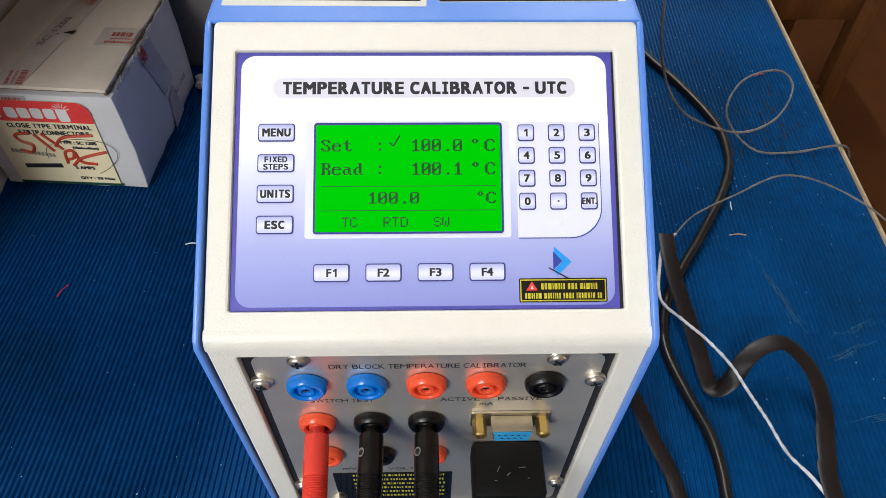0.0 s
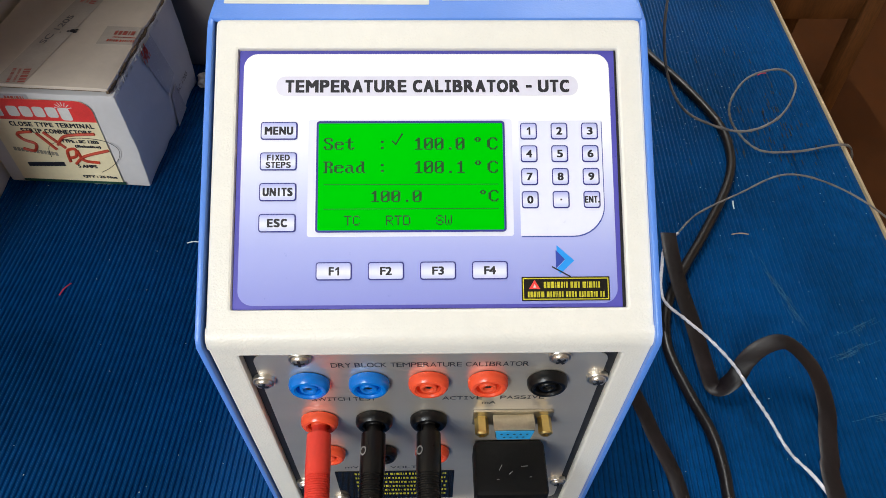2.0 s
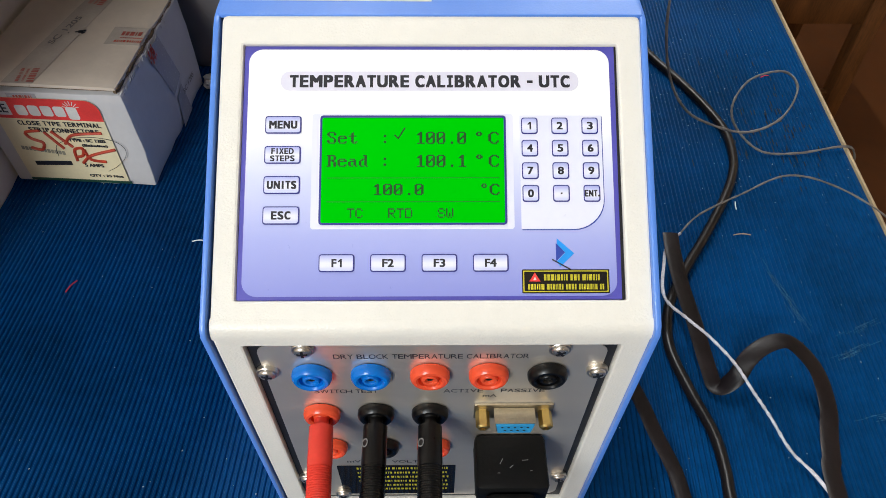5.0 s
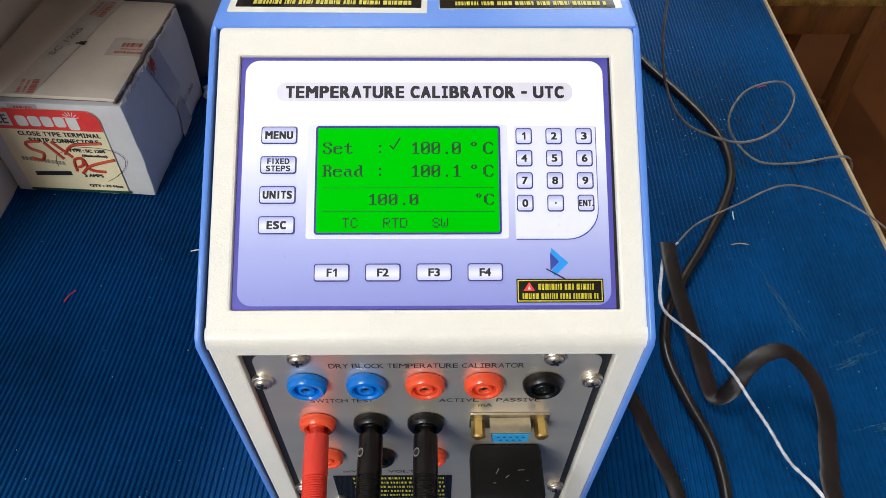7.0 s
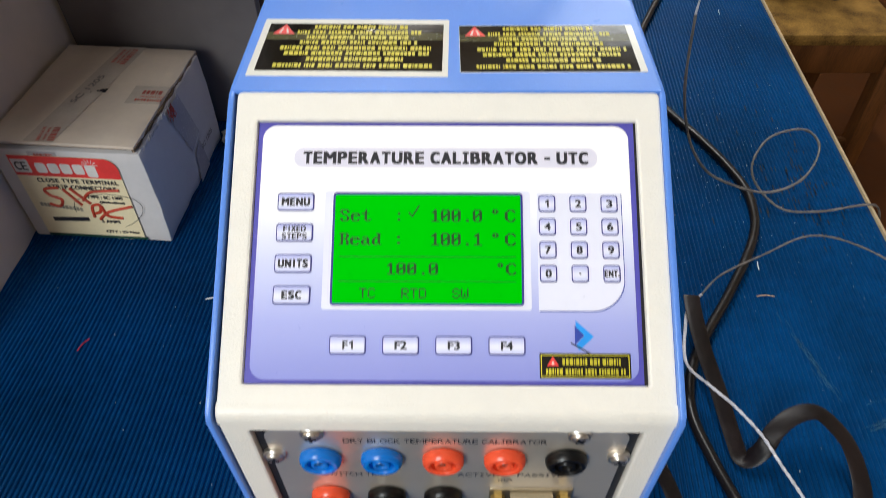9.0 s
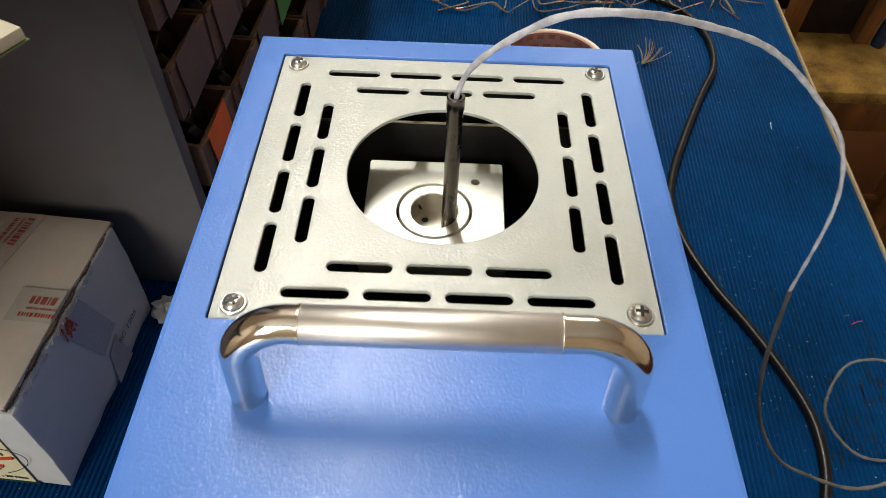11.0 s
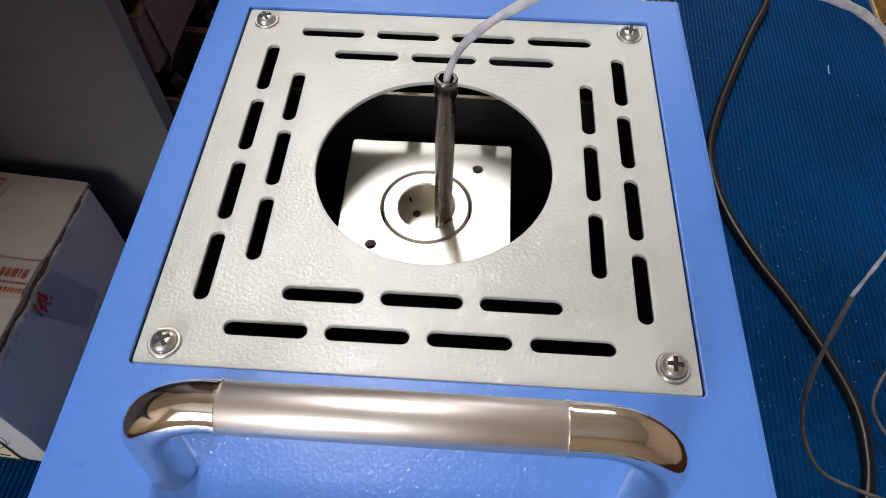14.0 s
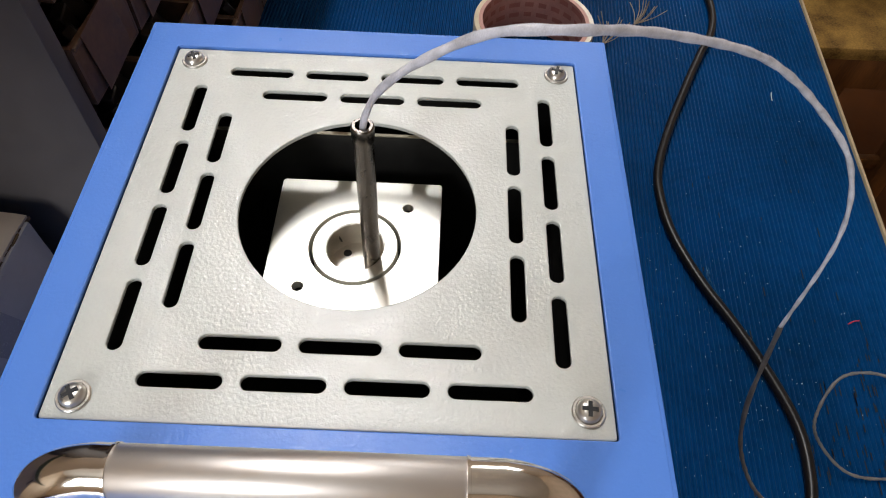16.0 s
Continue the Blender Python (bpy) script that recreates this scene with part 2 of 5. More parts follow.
def part(name, shape, mat, parent=None, label="", m=None, smoothed=True):
    """Links a bmesh or mesh as one object, under a thing or part where one is given."""
    if isinstance(shape, bmesh.types.BMesh):
        me = bpy.data.meshes.new(name)
        bmesh.ops.recalc_face_normals(shape, faces=shape.faces)
        shape.to_mesh(me)
        shape.free()
        if smoothed:
            smooth(me)
    else:
        me = shape
    if not me.materials:
        me.materials.append(mat)
    ob = new(name, me)
    if m is not None:
        ob.matrix_basis = m
    if parent:
        ob.parent = parent
        if parent.type == "EMPTY":
            ob.matrix_parent_inverse = Matrix.Translation(-parent.location)
    if label:
        ob["label"] = label
    return ob


def thing(name, at, label, category, group="", kind=""):
    ob = new(name)
    ob.empty_display_size = 0.02
    ob.location = at
    return tagged(ob, label, category, group, kind)


def box(bm, x0, x1, y0, y1, z0, z1, bevel=0.0, m=None, seg=2):
    made = bmesh.ops.create_cube(bm, size=1)["verts"]
    t = Matrix.LocRotScale(((x0 + x1) / 2, (y0 + y1) / 2, (z0 + z1) / 2), None, (x1 - x0, y1 - y0, z1 - z0))
    bmesh.ops.transform(bm, matrix=t, verts=made)
    if bevel:
        edges = list({e for v in made for e in v.link_edges})
        made = [v for f in bmesh.ops.bevel(bm, geom=edges, offset=bevel, segments=seg, affect="EDGES", profile=0.5)["faces"] for v in f.verts] + [v for v in made if v.is_valid]
        made = list({v for v in made if v.is_valid})
    if m is not None:
        bmesh.ops.transform(bm, matrix=m, verts=made)
    return bm


def slab(x0, x1, y0, y1, z0, z1, bevel=0.0, m=None):
    return box(bmesh.new(), x0, x1, y0, y1, z0, z1, bevel, m)


def lathe(profile, m=None, seg=28, bm=None):
    """A turned body round z from rows of radius and height."""
    bm = bm or bmesh.new()
    rings, fresh = [], []
    for r, h in profile:
        if r < 1e-6:
            ring = [bm.verts.new((0, 0, h))]
        else:
            ring = [bm.verts.new((r * math.cos(2 * math.pi * i / seg), r * math.sin(2 * math.pi * i / seg), h)) for i in range(seg)]
        rings.append(ring)
        fresh += ring
    for a, b in zip(rings, rings[1:]):
        for i in range(seg):
            j = (i + 1) % seg
            if len(a) == 1 and len(b) > 1:
                bm.faces.new((a[0], b[i], b[j]))
            elif len(b) == 1 and len(a) > 1:
                bm.faces.new((a[i], a[j], b[0]))
            elif len(a) > 1:
                bm.faces.new((a[i], a[j], b[j], b[i]))
    if m is not None:
        bmesh.ops.transform(bm, matrix=m, verts=fresh)
    return bm


def spline(points, steps=8, closed=False):
    p = [Vector(v) for v in points]
    n, out = len(p), []
    for i in range(n if closed else n - 1):
        a, b, c, d = ((p[(i - 1) % n], p[i], p[(i + 1) % n], p[(i + 2) % n]) if closed else
                      (p[max(i - 1, 0)], p[i], p[i + 1], p[min(i + 2, n - 1)]))
        for k in range(steps):
            t = k / steps
            out.append(0.5 * (2 * b + (c - a) * t + (2 * a - 5 * b + 4 * c - d) * t * t + (3 * b - a - 3 * c + d) * t ** 3))
    return out if closed else out + [p[-1]]


def tube(points, rx, ry=None, seg=10, steps=8, bm=None, twist=0.0, smooth_path=True, lobes=0.0, swell=None):
    """A round or flat cable swept along a smooth line; lobes makes it look like a twisted pair."""
    bm = bm or bmesh.new()
    ry = ry or rx
    path = spline(points, steps) if smooth_path else [Vector(v) for v in points]
    up, rings, run = Vector((0, 0, 1)), [], 0.0
    side = None
    for i, p in enumerate(path):
        d = (path[min(i + 1, len(path) - 1)] - path[max(i - 1, 0)]).normalized()
        if i:
            run += (p - path[i - 1]).length
        if side is None:
            side = d.cross(up) if d.cross(up).length > 0.05 else d.cross(Vector((0, 1, 0)))
        side = (side - d * side.dot(d)).normalized()
        if ry != rx and abs(d.z) < 0.9:
            side = d.cross(up).normalized()
        nrm = side.cross(d).normalized()
        ring, g = [], swell(i / (len(path) - 1)) if swell else 1.0
        for k in range(seg):
            a = 2 * math.pi * k / seg
            s = g + lobes * math.cos(2 * (a - run * twist))
            ring.append(bm.verts.new(p + side * (rx * s * math.cos(a)) + nrm * (ry * s * math.sin(a))))
        rings.append(ring)
    for a, b in zip(rings, rings[1:]):
        for k in range(seg):
            j = (k + 1) % seg
            bm.faces.new((a[k], a[j], b[j], b[k]))
    bm.faces.new(rings[0][::-1])
    bm.faces.new(rings[-1])
    return bm


def rounded(x0, x1, y0, y1, r, seg=5):
    r = min(r, (x1 - x0) / 2 - 1e-6, (y1 - y0) / 2 - 1e-6)
    out = []
    for cx, cy, a0 in ((x1 - r, y1 - r, 0), (x0 + r, y1 - r, 90), (x0 + r, y0 + r, 180), (x1 - r, y0 + r, 270)):
        for k in range(seg + 1):
            a = radians(a0 + 90 * k / seg)
            out.append((cx + r * math.cos(a), cy + r * math.sin(a)))
    return out


def circle(cx, cy, r, seg=48):
    return [(cx + r * math.cos(2 * math.pi * k / seg), cy + r * math.sin(2 * math.pi * k / seg)) for k in range(seg)]


def flat_mesh(name, data, m):
    ob = bpy.data.objects.new(name, data)
    scene.collection.objects.link(ob)
    bpy.context.view_layer.update()
    me = bpy.data.meshes.new_from_object(ob.evaluated_get(bpy.context.evaluated_depsgraph_get()))
    bpy.data.objects.remove(ob)
    bpy.data.curves.remove(data)
    me.materials.clear()
    me.transform(m)
    me.name = name
    me.use_auto_texspace = True
    return me


def plate(outlines, z0, z1, m=None, bevel=0.0):
    """A sheet with holes: the first outline is its rim, the others are cut out of it."""
    cu = bpy.data.curves.new("plate", "CURVE")
    cu.dimensions, cu.fill_mode = "2D", "BOTH"
    cu.extrude, cu.bevel_depth, cu.bevel_resolution, cu.offset = max((z1 - z0) / 2 - bevel, 0), bevel, 1, -bevel
    for o in outlines:
        s = cu.splines.new("POLY")
        s.points.add(len(o) - 1)
        for q, (x, y) in zip(s.points, o):
            q.co = (x, y, 0, 1)
        s.use_cyclic_u = True
    me = flat_mesh("plate", cu, (m or Matrix()) @ Matrix.Translation((0, 0, (z0 + z1) / 2)))
    smooth(me, 35)
    return me


def glyphs(text, thick=0.0):
    cu = bpy.data.curves.new("words", "FONT")
    cu.body, cu.align_x, cu.align_y, cu.size, cu.extrude, cu.offset = text, "LEFT", "BOTTOM_BASELINE", 1.0, 0.0, thick
    me = flat_mesh("words", cu, Matrix())
    co = np.empty(len(me.vertices) * 3)
    me.vertices.foreach_get("co", co)
    co = co.reshape(-1, 3)
    return me, co.min(0), co.max(0)


def stacked(pieces, bold):
    """Joins flat letters, each laid five times a little apart to thicken the strokes."""
    bm = bmesh.new()
    for me, t in pieces:
        for k, (dx, dy) in enumerate(((-bold, -bold * 0.6), (bold, -bold * 0.6), (-bold, bold * 0.6), (bold, bold * 0.6), (0.0, 0.0)) if bold else ((0.0, 0.0),)):
            c = me.copy()
            c.transform(t)
            c.transform(Matrix.Translation((dx, dy, 0.000006 * k)))
            bm.from_mesh(c)
            bpy.data.meshes.remove(c)
        bpy.data.meshes.remove(me)
    out = bpy.data.meshes.new("words")
    bm.to_mesh(out)
    bm.free()
    return out


ADVANCE = {"A": 0.78, "B": 0.76, "C": 0.72, "D": 0.83, "E": 0.68, "F": 0.65, "G": 0.81, "H": 0.84, "I": 0.55, "J": 0.56, "K": 0.77, "L": 0.64, "M": 0.95, "N": 0.85, "O": 0.85, "P": 0.73, "Q": 0.85, "R": 0.78, "S": 0.71, "T": 0.68, "U": 0.81,
           "V": 0.76, ".": 0.34, "W": 1.13, "X": 0.76, "Y": 0.74, "Z": 0.69, " ": 0.34, "-": 0.48}


def words(text, x0, x1, y, h, z, m, bold=0.0, slab_i=True):
    """Lettering fitted between x0 and x1, centred on y with height h; bold in metres. Capitals are set to broad sans-serif widths."""
    x0, x1, h = x0 + bold, x1 - bold, h - bold * 1.2
    pieces = []
    if all(c in ADVANCE for c in text):
        total = sum(ADVANCE[c] for c in text)
        run, unit = 0.0, (x1 - x0 + 2 * bold) / (total - 0.08)
        gap = 0.08 + 2 * bold / unit
        for c in text:
            a = ADVANCE[c]
            if c != " ":
                me, lo, hi = glyphs(c)
                gx, gw, gh, gy = x0 + run * unit, (a - gap) * unit, h, y - h / 2
                if c == "-":
                    gh, gy = h * 0.14, y - h * 0.10
                elif c == "." and len(text) > 1:
                    gx, gw, gh = gx + gw * 0.2, h * 0.2, h * 0.2
                elif c == "I" and not slab_i:
                    gx, gw = gx + gw * 0.36, gw * 0.28
                elif c == "I":
                    gx, gw = gx + gw * 0.40, gw * 0.20
                    for yy in (y - h / 2, y + h / 2 - h * 0.13):
                        bar, l2, h2 = glyphs("-")
                        pieces.append((bar, Matrix.Translation((gx - gw * 1.6, yy, z)) @ Matrix.Diagonal((gw * 4.2 / (h2[0] - l2[0]), h * 0.13 / (h2[1] - l2[1]), 1, 1)) @ Matrix.Translation((-l2[0], -l2[1], 0))))
                pieces.append((me, Matrix.Translation((gx, gy, z)) @ Matrix.Diagonal((gw / (hi[0] - lo[0]), gh / (hi[1] - lo[1]), 1, 1)) @ Matrix.Translation((-lo[0], -lo[1], 0))))
            run += a
    else:
        me, lo, hi = glyphs(text)
        pieces.append((me, Matrix.Translation((x0, y - h / 2, z)) @ Matrix.Diagonal(((x1 - x0) / (hi[0] - lo[0]), h / (hi[1] - lo[1]), 1, 1)) @ Matrix.Translation((-lo[0], -lo[1], 0))))
    out = stacked(pieces, bold)
    out.transform(m)
    return out


DOTS = {"0": "7CC6C6CEDEF6E6C6C67C", "1": "1838781818181818187E", ".": "00000000000000001818", ":": "00001818000000181800", "S": "7CC6C660380C06C6C67C",
        "e": "0000007CC6FEC0C0C67C", "t": "103030FC30303030361C", "R": "FC6666667C6C666666E6", "a": "000000780C7CCCCCCC76", "d": "1C0C0C3C6CCCCCCCCC76",
        "C": "3C66C2C0C0C0C0C2663C", "T": "7E7E5A1818181818183C", "D": "F86C66666666666C6CF8", "W": "C6C6C6C6D6D6D6FEEE6C", "\u00b0": "386C6C38000000000000"}


THIN_DOTS = {"0": "0E11111111110E", "1": "040C040404040E", ".": "00000000000404", "C": "0E11101010110E", "T": "1F040404040404", "R": "1E11111E141211",
             "D": "1E11111111111E", "S": "0E11100E01110E", "W": "1111111515150A", "\u00b0": "06090906000000"}


def cells(text, x0, step, y, h, z, m):
    """Letters of a dot-matrix display, large ones of eight by ten dots, small ones of five by seven."""
    bm = bmesh.new()
    small = h < 0.0042
    font, cols, lines = (THIN_DOTS, 5, 7) if small else (DOTS, 8, 10)
    dx, dy = 0.0028 / 5 if small else step / 8, h / lines
    for i, c in enumerate(text):
        if c == " ":
            continue
        for r in range(lines):
            bits = int(font[c][2 * r:2 * r + 2], 16)
            for k in range(cols):
                if bits >> (cols - 1 - k) & 1:
                    xa, ya = x0 + step * i + dx * k, y + h / 2 - dy * (r + 1)
                    bm.faces.new([bm.verts.new(m @ Vector(q)) for q in ((xa, ya, z), (xa + dx, ya, z), (xa + dx, ya + dy, z), (xa, ya + dy, z))])
    bmesh.ops.remove_doubles(bm, verts=bm.verts, dist=dx * 0.1)
    return bm


def bars(rows, z, m, gap=0.22):
    """Unreadable lines of print as bars: rows of x0, x1, y, height, cut into letter-wide strokes with word gaps."""
    bm, rnd = bmesh.new(), random.Random(5)
    for x0, x1, y, h in rows:
        x, left = x0, rnd.randint(4, 9)
        while x < x1 - h * 0.3:
            w = min(h * rnd.choice((0.16, 0.3, 0.4, 0.48, 0.56)), x1 - x)
            v = [bm.verts.new(m @ Vector(c)) for c in ((x, y - h / 2, z), (x + w, y - h / 2, z), (x + w, y + h / 2, z), (x, y + h / 2, z))]
            bm.faces.new(v)
            left -= 1
            x += w + h * (gap if left else 0.45)
            left = left or rnd.randint(3, 9)
    return bm


def screw(r=0.0042, h=0.0026):
    """Pan-head screw with a cross recess, and its washer; points along z."""
    bm = lathe([(r * 1.30, -0.0014), (r * 1.30, 0.0004), (r * 1.22, 0.0007), (r * 1.06, 0.0007), (r * 1.04, 0.0002), (r, 0.0003), (r * 0.98, h * 0.5), (r * 0.8, h * 0.85), (r * 0.45, h), (0, h * 1.03)], seg=24)
    me = bpy.data.meshes.new("screw")
    bm.to_mesh(me)
    bm.free()
    smooth(me)
    me.materials.append(SCREW)
    return me


def cross_slot(r=0.0042, h=0.0026):
    bm = bmesh.new()
    w = r * 0.16
    # raised black bars stand in for the shaded cross recess
    box(bm, -r * 0.6, r * 0.6, -w, w, h * 0.8, h * 1.08)
    box(bm, -w, w, -r * 0.6, r * 0.6, h * 0.8, h * 1.085)
    me = bpy.data.meshes.new("cross_slot")
    bm.to_mesh(me)
    bm.free()
    me.materials.append(BLACK_EDGE)
    return me


# ---- room ----
def room():
    z0, z1 = -0.75, 1.98
    floor = part("floor", slab(-1.9, 2.7, -1.9, 3.2, z0 - 0.1, z0), FLOOR)
    tagged(floor, "dark brown polished floor beside the bench", "floor", kind="structure")
    top = part("ceiling", slab(-1.9, 2.7, -1.9, 3.2, z1, z1 + 0.1), CEILING)
    tagged(top, "plain white painted ceiling", "ceiling", kind="structure")
    for name, b in (("wall_west", (-0.4555, -0.3555, 0.12, 3.0)), ("wall_east", (2.5, 2.6, -1.8, 3.1)), ("wall_return", (-1.7, -0.4557, 0.12, 0.22)), ("wall_far_west", (-1.8, -1.7, -1.8, 0.22))):
        tagged(part(name, slab(b[0], b[1], b[2], b[3], z0, z1), WALL), "cream painted plaster wall", "wall", kind="structure")
    # south wall with the window opening through it
    m = Matrix.Translation((0, -1.8, 0)) @ pose(0, 0, 0, 90)
    me = plate([[(-1.8, z0), (2.5, z0), (2.5, z1), (-1.8, z1)], [(-1.28, 0.6), (-0.56, 0.6), (-0.56, 1.85), (-1.28, 1.85)]], -0.05, 0.05, m)
    tagged(part("wall_south", me, WALL), "cream painted wall with a window opening", "wall", kind="structure")
    m = Matrix.Translation((0, 3.05, 0)) @ pose(0, 0, 0, 90)
    me = plate([[(-0.4555, z0), (2.5, z0), (2.5, z1), (-0.4555, z1)], [(0.40, 1.15), (1.15, 1.15), (1.15, 1.88), (0.40, 1.88)]], -0.05, 0.05, m)
    tagged(part("wall_north", me, WALL), "cream painted wall with a high window opening", "wall", kind="structure")
    tube_lamp = thing("tube_lamp", (-0.27, 1.32, 1.98), "white ceiling tube lamp in a plain batten", "lamp")
    part("housing", slab(-0.31, -0.23, 0.72, 1.92, 1.945, 1.98, 0.004), CEILING, tube_lamp)


room()


# ---- bench ----
TURN = pose(0, 0, 0, 0, 0, -3.15)


def bench():
    t = thing("workbench", (0, 0.4, -0.75), "wooden workbench with a pale edge strip under a blue rubber mat", "table")
    part("tabletop", slab(-0.42, 0.3528, -0.6, 1.9, -0.034, -0.004, 0.002, TURN), WOOD, t)
    part("edge_strip", slab(0.3530, 0.3554, -0.6, 1.9, -0.036, 0.0010, 0.0006, TURN), LIPPING, t, "pale worn edge strip")
    for x, y in ((-0.3, -0.5), (0.3, -0.5), (-0.3, 1.75), (0.3, 1.75)):
        part("leg", slab(x - 0.03, x + 0.03, y - 0.03, y + 0.03, -0.75, -0.0345, 0.003, TURN), WOOD, t)


def rib_mat():
    bm, pitch, n = bmesh.new(), 0.0036, 211
    prof = []
    for i in range(n):
        x = -0.41 + i * pitch
        prof += [(x, -0.0014), (x + pitch * 0.26, -0.0014), (x + pitch * 0.40, -0.0005), (x + pitch * 0.52, -0.0001), (x + pitch * 0.74, -0.0001), (x + pitch * 0.86, -0.0005)]
    prof.append((0.3524, -0.0014))
    ys = [-0.6 + 2.5 * k / 10 for k in range(11)]
    rows = [[bm.verts.new(TURN @ Vector((x, y, z))) for x, z in prof] for y in ys]
    for a, b in zip(rows, rows[1:]):
        for k in range(len(prof) - 1):
            bm.faces.new((a[k], a[k + 1], b[k + 1], b[k]))
    ob = part("rubber_mat", bm, MAT, smoothed=False)
    tagged(ob, "deep blue ribbed rubber mat covering the workbench", "mat", kind="stuff")


bench()
rib_mat()


# ---- temperature calibrator ----
W = 0.0848                       # half width over the blue shell
TOP, FRONT, BACK = 0.2655, 0.1165, 0.3965
FACE_Y = 0.0105                  # connector panel's plane
P1 = Vector((0, 0.0182, 0.2057))  # foot of the sloping overlay
SLOPE = math.degrees(math.atan2(0.0525, 0.0853))
PANEL = Matrix.Translation(P1) @ pose(0, 0, 0, SLOPE)                       # x across, y up the slope, z out of it
LOWER = Matrix.Translation((0, FACE_Y, 0)) @ pose(0, 0, 0, 90)               # x across, y up, z towards the viewer
calibrator = thing("temperature_calibrator", (0, 0.2, 0), "blue and cream bench temperature calibrator with lit green display", "instrument")


def profile_plate(pts, x0, x1, bevel):
    """A sheet cut to a side profile (y, z), between two x."""
    m = Matrix(((0, 0, 1, 0), (1, 0, 0, 0), (0, 1, 0, 0), (0, 0, 0, 1)))
    return plate([pts], x0, x1, m, bevel)


def shell():
    side = [(0.0065, 0.004), (0.0065, 0.1995), (0.0085, 0.2030), (0.1085, 0.2632), (0.1125, 0.2650), (0.118, TOP), (BACK, TOP), (BACK, 0.004)]
    part("side_panel", profile_plate(side, -W - 0.0005, -W + 0.0019, 0.0007), BLUE, calibrator)
    part("side_panel", profile_plate(side, W - 0.0028, W - 0.0004, 0.0007), BLUE, calibrator)
    rim = rounded(-W + 0.0007, W - 0.0016, FRONT - 0.003, BACK, 0.0008, 2)
    cut = rounded(-0.0730, 0.0718, 0.2424, 0.3838, 0.001, 2)
    part("top_panel", plate([rim, cut], TOP - 0.0016, TOP + 0.0002, bevel=0.0004), BLUE, calibrator)
    bm = bmesh.new()
    box(bm, -W + 0.002, W - 0.002, BACK - 0.002, BACK - 0.0002, 0.004, TOP - 0.002)
    part("back_panel", bm, BLUE, calibrator)
    part("base", slab(-W + 0.003, W - 0.003, 0.014, BACK - 0.003, 0.004, 0.008), INSIDE, calibrator)
    for x in (-0.065, 0.065):
        for y in (0.04, 0.36):
            part("foot", lathe([(0, 0), (0.009, 0), (0.010, 0.0045), (0, 0.0045)], Matrix.Translation((x, y, 0))), BLACK, calibrator, "round black rubber foot")


def bezel():
    # sloping frame and upright frame folded from one cream sheet
    xo = W - 0.0026
    m = PANEL
    v0, v1 = -0.0118, 0.1135
    upper = plate([rounded(-xo, xo, v0 + 0.004, v1, 0.0035)[:12] + [(-xo, v0 + 0.004), (xo, v0 + 0.004)], rounded(-0.0733, 0.0725, 0.0006, 0.1006, 0.0006, 2)], -0.004, 0.0004, m, 0.0011)
    body = part("bezel", upper, CREAM, calibrator, "cream textured metal bezel")
    m2 = LOWER
    part("lower_frame", plate([[(xo, 0.1965), (-xo, 0.1965)] + rounded(-xo, xo, 0.012, 0.1965, 0.0025)[12:], rounded(-0.0718, 0.0718, 0.024, 0.1905, 0.0006, 2)], -0.002, 0.0022, m2, 0.0011), CREAM, body)
    # rounded fold between the two
    bm = bmesh.new()
    a = PANEL @ Vector((0, -0.0062, 0.0004))
    b = LOWER @ Vector((0, 0.1955, 0.0022))
    q = Vector((0, FACE_Y - 0.0024, 0.2012))
    prof = []
    for k in range(9):
        t = k / 8
        prof.append(a * (1 - t) ** 2 + q * 2 * t * (1 - t) + b * t * t)
    inner = [p + Vector((0, 0.003, -0.0015)) for p in prof]
    ring = prof + inner[::-1]
    ends = [[bm.verts.new((x, p.y, p.z)) for p in ring] for x in (-xo, xo)]
    n = len(ring)
    for k in range(n):
        bm.faces.new((ends[0][k], ends[0][(k + 1) % n], ends[1][(k + 1) % n], ends[1][k]))
    bm.faces.new(ends[0][::-1])
    bm.faces.new(ends[1])
    part("fold", bm, CREAM, body)


